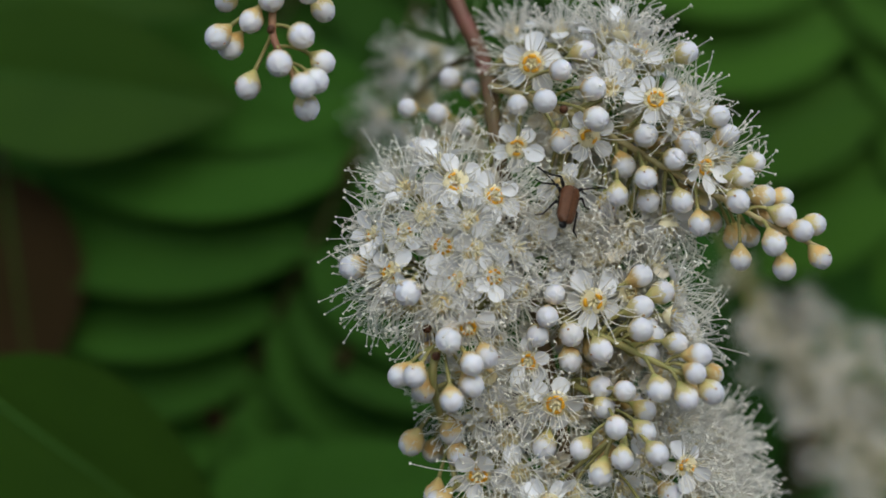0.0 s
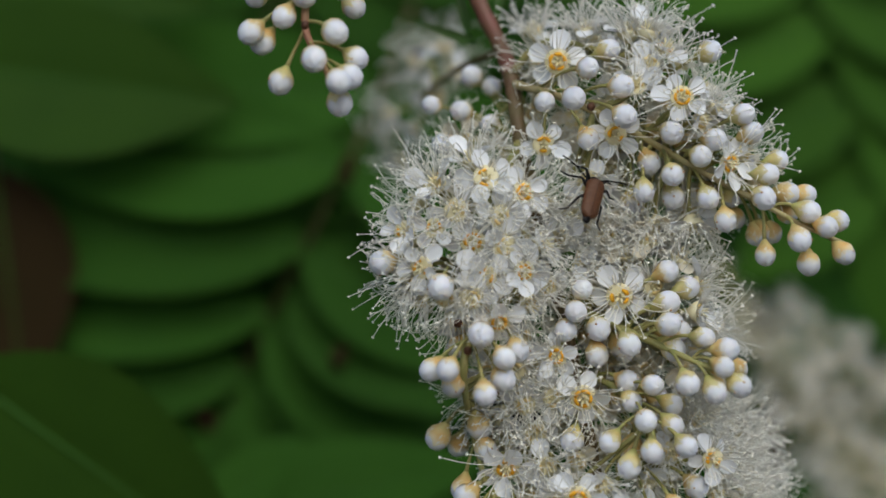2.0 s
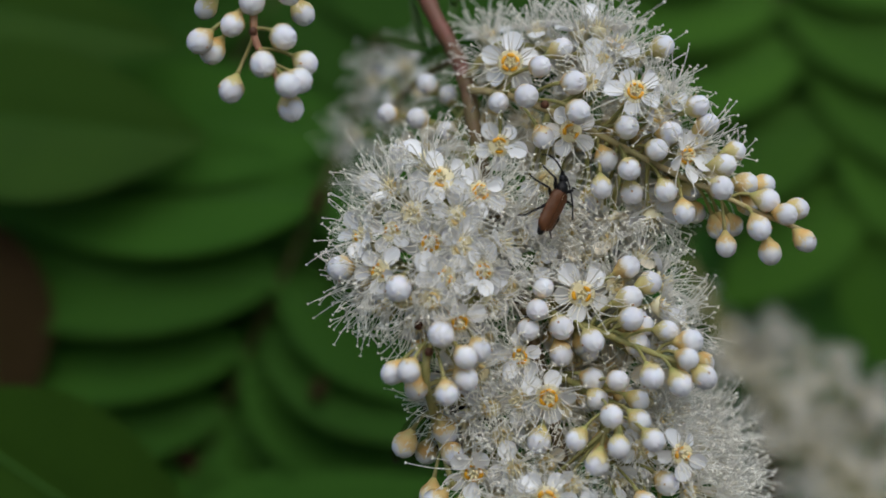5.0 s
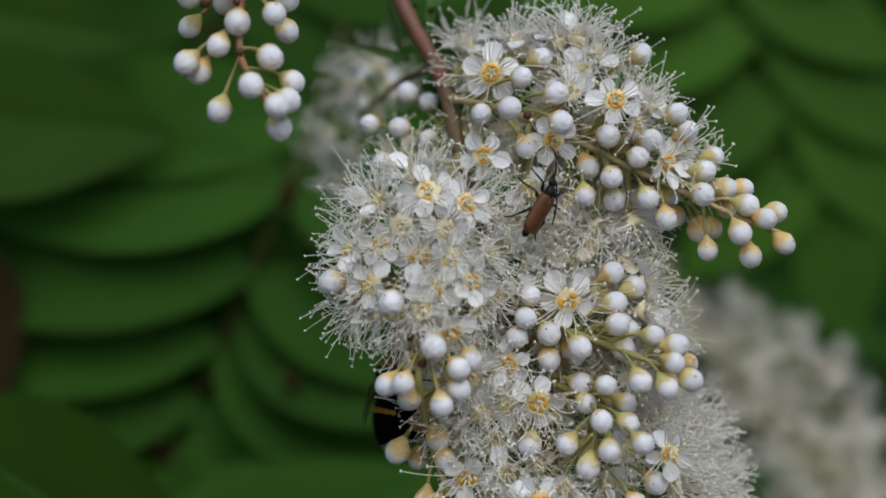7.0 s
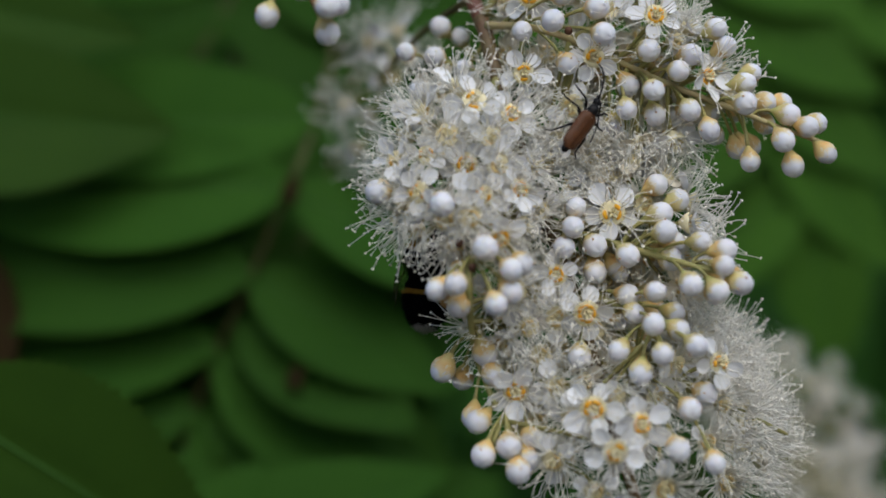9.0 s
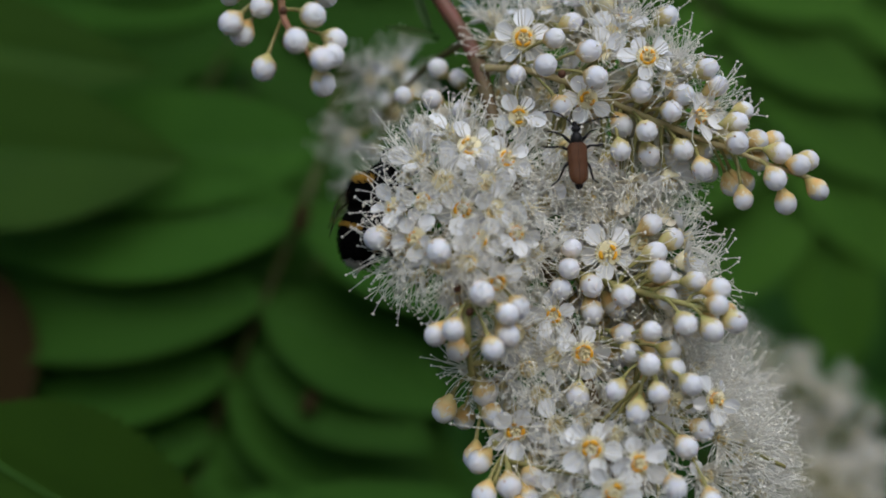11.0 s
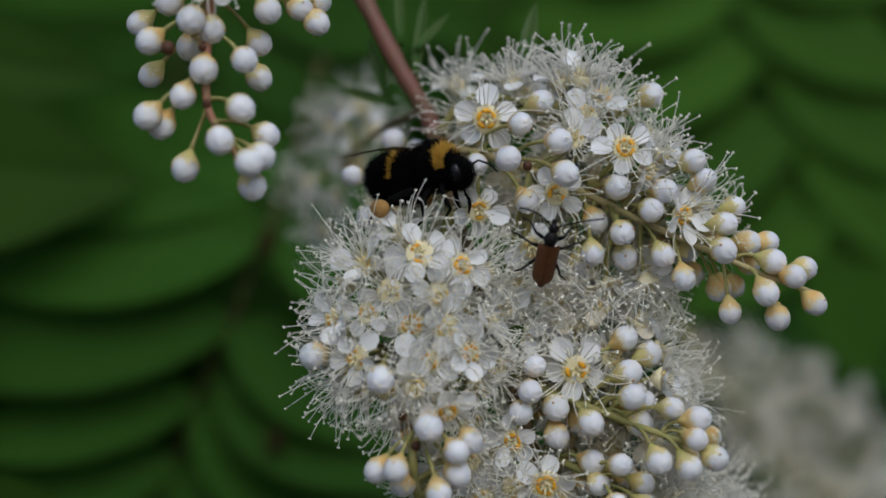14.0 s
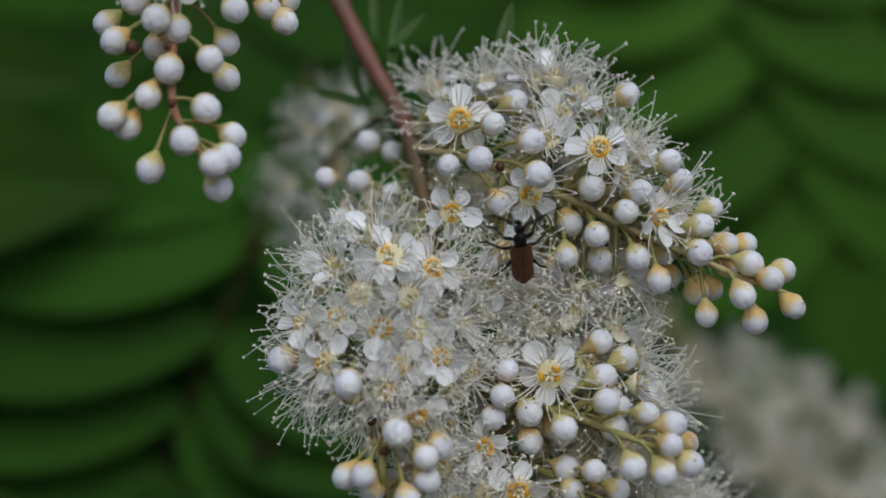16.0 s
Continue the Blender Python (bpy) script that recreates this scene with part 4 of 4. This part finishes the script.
for tuft_row in ((75, 22, 166, 8, 26), (91, 28, 162, 7, 22), (83, 41, 160, 7, 20), (101, 38, 164, 5, 12), (100, 53, 158, 8, 24), (112, 67, 156, 9, 36), (97, 73, 158, 8, 26), (122, 66, 160, 6, 14),
                 (89, 58, 160, 5, 12), (122, 83, 156, 10, 36), (106, 89, 158, 9, 28)):
    far_tuft(*tuft_row)
for i in range(60):
    t = (i + 0.5) / 60
    k = far_axis.fine[int(3 + t * (len(far_axis.fine) - 4))]
    a = i * 2.4
    rad = (5 + 7 * t) * rng.uniform(0.35, 1.1)
    p = (k.x * 1000 + rad * math.cos(a), (HEIGHT - k.z) * 1000 + rng.uniform(-6, 6), k.y * 1000 + 6 + 0.8 * rad * math.sin(a))
    far_axis.flower(p, (math.cos(a), rng.uniform(-0.8, 0.5), math.sin(a) - 0.7), rng.uniform(0.45, 0.7), 0.0, i % 3 < 2, petals=4)


# ---- the shrub round about: stems, deep foliage, soil ----
def far_foliage():
    """Many small leaves in depth, too many to count; the last ones are added overhead, unseen, for shade."""
    rnd = random.Random(21)
    verts, faces = [], []
    for i in range(5750):
        z = rnd.uniform(230, 900)
        spread = 260 + z * 0.75
        c = place(rnd.uniform(-spread, spread), rnd.uniform(-spread * 0.9, 1050), z)
        while ((c.x / 0.95) ** 2 + ((c.y - 0.55) / 0.62) ** 2 + ((c.z - 0.85) / 0.95) ** 2) > 1.0 + 0.25 * noise.noise(c * 5):
            z = rnd.uniform(200, 1150)
            c = place(rnd.uniform(-900, 900), rnd.uniform(-600, 1100), z)
        # added above the view on the left, only to shade the leaves behind
        if i >= 5200:
            z = rnd.uniform(80, 520)
            c = place(rnd.uniform(-420, 20), rnd.uniform(-420, -150 - 0.12 * z), z)
        d = Vector((rnd.uniform(-1, 1), rnd.uniform(-0.6, 0.2), rnd.uniform(-0.8, 0.3))).normalized()
        up = Vector((rnd.uniform(-0.5, 0.5), rnd.uniform(-0.9, 0.1), 1)).normalized()
        s = d.cross(up).normalized()
        up = s.cross(d)
        ln, wd = rnd.uniform(0.05, 0.085), rnd.uniform(0.016, 0.026)
        o = len(verts)
        for t, h in ((0, 0.08), (0.3, 0.95), (0.6, 0.85), (1.0, 0.02)):
            m = c + d * ln * t - Vector((0, 0, 0.02 * t * t))
            for v in (-1, 0, 1):
                verts.append(m + s * wd * 0.5 * h * v + up * 0.003 * abs(v) * h)
        for r in range(3):
            for q in range(2):
                b = o + r * 3 + q
                faces.append((b, b + 3, b + 4, b + 1))
    me = bpy.data.meshes.new("foliage")
    me.from_pydata(verts, [], faces)
    for f in me.polygons:
        f.use_smooth = True
    me.materials.append(FAR_LEAF)
    return tagged(new("foliage", me), "dense dark green foliage of the shrub, with added unseen leaves overhead", "foliage", kind="stuff")


far_foliage()


def shrub_stem(knots, r0, r1):
    r = place(*knots[0])
    t = thing("shrub_stem", r, "brown woody stem of the shrub rising from soil", "stem", "stems of the shrub")
    Branch(t, r, knots, r0, r1, WOOD, "wood")


shrub_stem(((-60, 1200, 420), (-70, 700, 420), (-80, 200, 380), (-70, -120, 250), (-40, -150, 80), (-14, -80, 26)), 7, 1.7)
shrub_stem(((160, 1200, 480), (150, 700, 460), (120, 200, 380), (80, -60, 260), (60, -10, 175)), 7, 1.2)
shrub_stem(((-260, 1200, 520), (-250, 600, 470), (-220, 100, 380), (-150, -180, 200), (-60, -170, 40), (-14, -75, 8)), 7, 0.9)

bm = bmesh.new()
bmesh.ops.create_grid(bm, x_segments=60, y_segments=60, size=60.0)
for v in bm.verts:
    v.co.z = 0.05 * noise.noise(v.co * 0.35) * min(1.0, v.co.length / 4)
ground = part("ground", bm, SOIL)
tagged(ground, "dark soil with leaf litter under the shrub", "ground", kind="structure")
hedge_mesh = bmesh.new()
seg = 64
rows = []
for h in range(9):
    rows.append([hedge_mesh.verts.new(((9 + 1.2 * noise.noise(Vector((math.cos(2 * math.pi * s / seg) * 5, math.sin(2 * math.pi * s / seg) * 5, h)))) * math.cos(math.pi * s / (seg - 1)), (9 + 1.2 * noise.noise(Vector((s * 0.7, h, 3)))) * math.sin(math.pi * s / (seg - 1)), -0.1 + h * 0.45 + 0.3 * noise.noise(Vector((s, h, 9))))) for s in range(seg)])
for a, b in zip(rows, rows[1:]):
    for s in range(seg - 1):
        hedge_mesh.faces.new((a[s], a[s + 1], b[s + 1], b[s]))
tagged(part("backdrop", hedge_mesh, FAR_LEAF), "dark green trees and shrubs in the distance", "backdrop", kind="structure")


# ---- the beetle ----
def beetle():
    """A slim longhorn beetle: head to +y, back to +z, its middle at the origin. Its forebody and feelers move."""
    t = thing("longhorn_beetle", (0, 0, 0), "slim black longhorn beetle with reddish brown wing cases", "beetle")

    def wing_case(side):
        bm = bmesh.new()
        n, w = 14, 8
        rows = []
        for i in range(n + 1):
            u = i / n
            half = 0.00136 * min(1.0, (0.55 + 5.5 * u) ** 0.5) * (1 - 0.06 * u) * max(0.0, 1 - max(0.0, (u - 0.74) / 0.265) ** 2.6) ** 0.5 + 0.00003
            row = []
            for j in range(w + 1):
                v = j / w
                row.append(bm.verts.new((side * (0.00003 + half * math.sin(v * 1.75)), 0.0014 - 0.0058 * u, 0.0009 * math.cos(v * 1.75) * (1 - 0.25 * u) * (1 if u < 0.9 else 0.93) + 0.0001)))
            rows.append(row)
        for a, b in zip(rows, rows[1:]):
            for j in range(w):
                f = (a[j], a[j + 1], b[j + 1], b[j])
                bm.faces.new(f if side < 0 else f[::-1])
        part("wing_case", bm, ELYTRA, t, "reddish brown wing case")

    wing_case(-1)
    wing_case(1)
    bm = bmesh.new()
    ball(bm, (0, -0.0014, -0.0003), (0.00112, 0.0032, 0.00085), 14, 10)
    ball(bm, (0, -0.0044, -0.0002), (0.00062, 0.0007, 0.0004), 10, 6)
    part("abdomen", bm, BLACK, t)
    bm = bmesh.new()
    ball(bm, (0, 0.0008, 0.0001), (0.00080, 0.00115, 0.00074), 16, 10, 0, lambda d: 1 + 0.10 * (abs(d.x) ** 4) - 0.14 * max(0, d.y))
    ball(bm, (0, 0.0021, -0.0001), (0.00058, 0.00072, 0.00052), 12, 8)
    ball(bm, (0, 0.0029, -0.0004), (0.00034, 0.00046, 0.00028), 8, 6)
    fore = part("forebody", bm, BLACK, t, "black head and neck shield", pose(0, 0.0013, 0.0001))
    feelers = []
    for s in (-1, 1):
        bm = bmesh.new()
        ball(bm, (s * 0.0005, 0.0022, 0.00005), (0.00022, 0.00034, 0.00034), 8, 6)
        part("eye", bm, EYE, fore)
        bm = bmesh.new()
        p = curve((0, 0, 0), (s * 0.0026, 0.0016, 0.0005), (s * 0.0056, 0.0022, 0.0002), 14) if s > 0 else curve((0, 0, 0), (-0.0002, 0.0034, 0.0006), (-0.0022, 0.0042, 0.0001), 14)
        tube(bm, p, [0.00013 if i % 2 else 0.00009 for i in range(14)], 6)
        feelers.append(part("antenna", bm, BLACK, fore, "", pose(s * 0.00026, 0.0025, 0.0002)))
        tuck = 1.0 if s < 0 else 0.85
        for y0, kx, ky, fx, fy in ((0.0016, 0.0019, 0.0026, 0.0028, 0.0033), (0.0004, 0.0022, 0.0010, 0.0038, 0.0012), (-0.0008, 0.0019, -0.0018, 0.0027, -0.0036)):
            bm = bmesh.new()
            a, k, f = Vector((s * 0.0007, y0, -0.0006)), Vector((s * kx * tuck, ky, 0.0001)), Vector((s * fx * tuck, fy, -0.0013))
            e = f + Vector((s * 0.0010 * tuck, 0.0002 if fy > 0 else -0.0006, -0.0002))
            tube(bm, [a, a.lerp(k, 0.5), k, k.lerp(f, 0.1), f, e], [0.00019, 0.00027, 0.00018, 0.00016, 0.00013, 0.00009], 6)
            part("leg", bm, BLACK, t)
    return t, fore, feelers


# ---- the bumblebee ----
def fur(bm, centre, radii, count, length, slot_of, seed):
    """Short hairs standing on an ellipsoid."""
    rnd = random.Random(seed)
    centre = Vector(centre)
    for i in range(count):
        d = Vector((rnd.gauss(0, 1), rnd.gauss(0, 1), rnd.gauss(0, 1))).normalized()
        p = centre + Vector((d.x * radii[0], d.y * radii[1], d.z * radii[2]))
        n = Vector((d.x / radii[0], d.y / radii[1], d.z / radii[2])).normalized()
        n = (n + Vector((rnd.uniform(-0.35, 0.35), rnd.uniform(-0.6, 0.1), rnd.uniform(-0.35, 0.35)))).normalized()
        s = n.orthogonal().normalized() * 0.00007
        q = n.cross(s).normalized() * 0.00007
        tip = bm.verts.new(p + n * length * rnd.uniform(0.7, 1.2))
        ring = [bm.verts.new(p + s), bm.verts.new(p - s * 0.5 + q), bm.verts.new(p - s * 0.5 - q)]
        slot = slot_of(p)
        for a in range(3):
            bm.faces.new((ring[a], ring[(a + 1) % 3], tip)).material_index = slot


def furry(name, centre, radii, count, length, slot_of, seed, parent, label):
    bm = bmesh.new()
    ball(bm, centre, radii, 40, 30)
    for f in bm.faces:
        f.material_index = slot_of(f.calc_center_median())
    fur(bm, centre, radii, count, length, slot_of, seed)
    return part(name, mesh_of(name, bm, FUR_BLACK, FUR_YELLOW, FUR_WHITE), None, parent, label)


def bumblebee():
    """A bumblebee: head to +y, back to +z, its middle at the origin."""
    t = thing("bumblebee", (0, 0, 0), "furry black bumblebee with yellow bands and white tail", "bumblebee")
    furry("thorax", (0, 0.0025, 0.0004), (0.0031, 0.0030, 0.0029), 3600, 0.0013, lambda p: 1 if 0.0037 + 0.0002 * math.sin(p.x * 2600) < p.y < 0.0049 and p.z > 0.0002 else 0, 1, t, "black furry thorax with yellow collar")
    furry("abdomen", (0, -0.0036, -0.0003), (0.0036, 0.0050, 0.0033), 4600, 0.0011, lambda p: 2 if p.y < -0.0080 else (1 if -0.0034 < p.y < -0.0027 and p.z > -0.0004 else 0), 2, t, "black furry abdomen with yellow band and white tip")
    head = furry("head", (0, 0.0062, -0.0010), (0.0018, 0.0015, 0.0019), 1200, 0.0008, lambda p: 0, 3, t, "")
    for s in (-1, 1):
        bm = bmesh.new()
        ball(bm, (s * 0.0015, 0.0064, -0.0008), (0.0006, 0.0009, 0.0013), 12, 8)
        part("eye", bm, EYE, head)
        bm = bmesh.new()
        tube(bm, [(s * 0.0005, 0.0074, -0.0002), (s * 0.0011, 0.0088, 0.0004), (s * 0.0022, 0.0098, -0.0004), (s * 0.0030, 0.0104, -0.0016)], [0.00018, 0.00016, 0.00016, 0.00014], 6)
        part("antenna", bm, BLACK, head)
        for length, width, y0, sweep in ((0.0118, 0.0040, 0.0016, 0.55), (0.0088, 0.0028, 0.0000, 0.75)):
            bm = bmesh.new()
            rows = []
            for i in range(11):
                u = i / 10
                half = width / 2 * math.sin(math.pi * (0.06 + 0.86 * u)) ** 0.6
                row = [bm.verts.new((s * (length * u * math.cos(sweep) + 0.0016), y0 - length * u * math.sin(sweep) + v * half, 0.0030 + 0.0010 * math.sin(u * 2.5) + 0.00012 * math.sin(u * 22 + v * 3))) for v in (-1, -0.5, 0, 0.5, 1)]
                rows.append(row)
            for a, b in zip(rows, rows[1:]):
                for j in range(4):
                    bm.faces.new((a[j], a[j + 1], b[j + 1], b[j]))
            tube(bm, [(s * 0.0016, y0 + width * 0.1, 0.0030), (s * (0.0016 + length * 0.5 * math.cos(sweep)), y0 - length * 0.5 * math.sin(sweep) + width * 0.5, 0.0040), (s * (0.0016 + length * 0.95 * math.cos(sweep)), y0 - length * 0.95 * math.sin(sweep) + width * 0.2, 0.0037)], 0.00008, 5)
            part("wing", bm, WING, t, "smoky veined wing")
        for y0, k, f, r in ((0.0040, (0.0030, 0.0048, -0.0034), (0.0026, 0.0054, -0.0056), 0.0003), (0.0024, (0.0040, 0.0024, -0.0034), (0.0046, 0.0022, -0.0060), 0.00035), (0.0006, (0.0048, -0.0022, -0.0030), (0.0052, -0.0056, -0.0050), 0.0005)):
            bm = bmesh.new()
            a, b, c = Vector((s * 0.0016, y0, -0.0020)), Vector((s * k[0], k[1], k[2])), Vector((s * f[0], f[1], f[2]))
            e = c + Vector((s * 0.0006, -0.0008, -0.0012))
            tube(bm, [a, a.lerp(b, 0.6), b, b.lerp(c, 0.5), c, e], [r, r * 1.2, r, r * 1.3, r * 0.8, r * 0.4], 8)
            leg = part("leg", bm, FUR_BLACK, t)
            if y0 < 0.001:
                bm = bmesh.new()
                ball(bm, b.lerp(c, 0.55) + Vector((s * 0.0006, 0, 0)), (0.0010, 0.0015, 0.0013), 12, 8, 0, lambda d: 1 + 0.06 * noise.noise(d * 3))
                part("pollen_load", bm, POLLEN, leg, "tan ball of pollen")
    for o in t.children_recursive:
        o.data.transform(Matrix.Scale(0.91, 4))
    return t


beetle_thing, beetle_fore, beetle_feelers = beetle()
bee_thing = bumblebee()


def motions():
    walk(beetle_thing, [
        (0, pose(0.01919, -0.00550, 1.20654, 60.6, 26.6, 21.6)),
        (1, pose(0.01916, -0.00550, 1.20662, 61.2, 22.6, 22.1)),
        (1.5, pose(0.01858, -0.00550, 1.20692, 66.7, 25.6, 21.7)),
        (2.5, pose(0.01858, -0.00550, 1.20692, 71.2, 24.9, 21.8)),
        (3.5, pose(0.01885, -0.00550, 1.20541, 89.5, 28.3, 36.3)),
        (6, pose(0.01977, -0.00550, 1.20498, 0, 11, 0) @ pose(0, 0, 0, 98.7, 21.8, 36.9)),
        (6.5, pose(0.01998, -0.00550, 1.20526, 0, 10, 0) @ pose(0, 0, 0, 101.5, 26.6, 36.4)),
        (7, pose(0.01947, -0.00550, 1.20594, 0, 10, 0) @ pose(0, 0, 0, 99.3, 22.8, 36.8)),
        (9, pose(0.01883, -0.00550, 1.20469, 111.9, 34.2, 35.6)),
        (11.5, pose(0.01896, -0.00550, 1.20667, 0, -8, 0) @ pose(0, 0, 0, 89.9, 6.2, -0.6)),
        (12.5, pose(0.01950, -0.00550, 1.20667, 98.4, 9.9, -1.0)),
        (13.5, pose(0.02008, -0.00550, 1.20774, 0, 5, 0) @ pose(0, 0, 0, 106.1, 18.7, -1.9)),
        (14.5, pose(0.01940, -0.00550, 1.20741, 0, 5, 0) @ pose(0, 0, 0, 128.7, -1.3, 0.1)),
        (15, pose(0.02013, -0.00550, 1.20750, 128.4, 11.8, -1.2)),
        (16, pose(0.01996, -0.00550, 1.20793, 128.6, -4.6, 0.5)),
    ])
    walk(beetle_fore, [
        (0, pose(0, 0.0013, 0.0001, -72)),
        (1.6, pose(0, 0.0013, 0.0001, -66)),
        (3.5, pose(0, 0.0013, 0.0001, -40, 0, 6)),
        (6, pose(0, 0.0013, 0.0001, -6, 0, 8)),
        (9.2, pose(0, 0.0013, 0.0001, -4, 0, 4)),
        (11.3, pose(0, 0.0013, 0.0001, 0, 0, 0)),
        (16, pose(0, 0.0013, 0.0001, 0, 0, -2)),
    ])
    walk(beetle_feelers[0], [
        (0, pose(-0.00026, 0.0025, 0.0002, 30, 0, 40)),
        (3.5, pose(-0.00026, 0.0025, 0.0002, 10, 0, 50)),
        (6, pose(-0.00026, 0.0025, 0.0002, 0, 0, 40)),
        (7, pose(-0.00026, 0.0025, 0.0002, 0, 0, 8)),
        (9.2, pose(-0.00026, 0.0025, 0.0002, 0, 0, 6)),
        (11.5, pose(-0.00026, 0.0025, 0.0002, 0, 0, 42)),
        (12.7, pose(-0.00026, 0.0025, 0.0002, 0, 0, 44)),
        (16, pose(-0.00026, 0.0025, 0.0002, 0, 0, 30)),
    ])
    walk(beetle_feelers[1], [
        (0, pose(0.00026, 0.0025, 0.0002, 40, 0, -70)),
        (3.5, pose(0.00026, 0.0025, 0.0002, 20, 0, -90)),
        (9.2, pose(0.00026, 0.0025, 0.0002, 0, 0, -95)),
        (10.2, pose(0.00026, 0.0025, 0.0002, 0, 0, -40)),
        (11.3, pose(0.00026, 0.0025, 0.0002, 0, 0, -8)),
        (16, pose(0.00026, 0.0025, 0.0002, 0, 0, 4)),
    ])
    walk(bee_thing, [
        (0, pose(0.01000, 0.02400, 1.17600, 102.8, 15.0, -169.3)),
        (5, pose(0.00400, 0.02000, 1.17600, 106.0, 4.5, -135.0)),
        (6, pose(0.00117, 0.01300, 1.17867, 81.8, -3.1, -94.9)),
        (6.5, pose(-0.00094, 0.00900, 1.18110, 78.6, -3.5, -95.7)),
        (7, pose(-0.00161, 0.00900, 1.18060, 78.3, -5.9, -97.2)),
        (7.5, pose(-0.00043, 0.00900, 1.18016, 77.1, -2.9, -99.2)),
        (8, pose(-0.00030, 0.01350, 1.18380, 79.8, -2.8, -99.2)),
        (8.5, pose(-0.00110, 0.01350, 1.18360, 79.9, -3.5, -100.3)),
        (9, pose(-0.00270, 0.01400, 1.18735, 79.7, 0.2, -100.5)),
        (10.2, pose(-0.01000, 0.01000, 1.20000, 73.8, 2.5, -87.7)),
        (11.5, pose(-0.01070, -0.00100, 1.20508, 62.7, 1.9, -113.5)),
        (12, pose(-0.00626, -0.00200, 1.21110, 37.5, 17.3, -127.5)),
        (12.5, pose(-0.00567, -0.00200, 1.21346, 37.5, 17.3, -126.5)),
        (13, pose(-0.00336, -0.00100, 1.21540, 32.9, 19.5, -131.8)),
        (13.5, pose(-0.00374, -0.00200, 1.21639, 29.3, 22.8, -126.2)),
        (13.8, pose(-0.00054, -0.00400, 1.21918, 20.0, 18.3, -105.2)),
        (14, pose(0.00528, 0.00100, 1.21928, 0.9, 6.4, -125.1)),
        (14.1, pose(0.00508, -0.00100, 1.21953, -1.8, 8.9, -123.1)),
        (14.2, pose(0.00282, -0.00500, 1.22163, 36.4, 46.0, -58.8)),
        (14.4, pose(0.00560, -0.00400, 1.21923, -23.6, 10.7, -156.6)),
        (14.5, pose(0.00695, -0.00400, 1.21818, -27.7, 0.0, -159.4)),
        (14.6, pose(0.01095, -0.00700, 1.21616, -52.9, 14.7, -139.7)),
        (14.7, pose(0.00861, -0.00700, 1.21853, -44.0, -0.5, -159.2)),
        (14.8, pose(0.00410, -0.00700, 1.21936, -34.8, -16.0, 169.6)),
        (14.9, pose(0.00465, -0.00800, 1.21975, -25.8, -29.0, 129.6)),
        (15, pose(0.01184, -0.00800, 1.23046, -4.0, -20.4, 92.1)),
        (15.1, pose(0.01211, 0.02265, 1.24087, -1.1, -28.5, 99.8)),
        (15.2, pose(-0.00981, 0.00704, 1.22296, 29.6, -38.6, 88.9)),
        (15.3, pose(-0.02277, -0.01437, 1.21525, 61.7, -20.6, 66.8)),
        (15.4, pose(-0.00198, -0.02592, 1.21043, 51.8, -9.2, 87.4) @ pose(0, 0, 0, 0, 55, 0)),
        (15.46, pose(0.01159, -0.03410, 1.21927, 51.8, -9.3, 87.5) @ pose(0, 0, 0, 0, 105, 0)),
        (15.5, pose(0.01346, -0.03532, 1.21992, 51.9, -9.3, 87.5) @ pose(0, 0, 0, 0, 110, 0)),
        (15.54, pose(0.01532, -0.03649, 1.22099, 51.9, -9.4, 87.5) @ pose(0, 0, 0, 0, 110, 0)),
        (15.6, pose(0.02866, -0.04380, 1.24206, 81.9, -13.2, 58.8) @ pose(0, 0, 0, 0, 100, 0)),
        (15.7, pose(0.03846, -0.04985, 1.25314, 97.9, -3.3, 55.0) @ pose(0, 0, 0, 0, 90, 0)),
        (16, pose(0.05422, -0.05137, 1.27237, 98.1, -3.6, 54.8) @ pose(0, 0, 0, 0, 90, 0)),
    ])


motions()
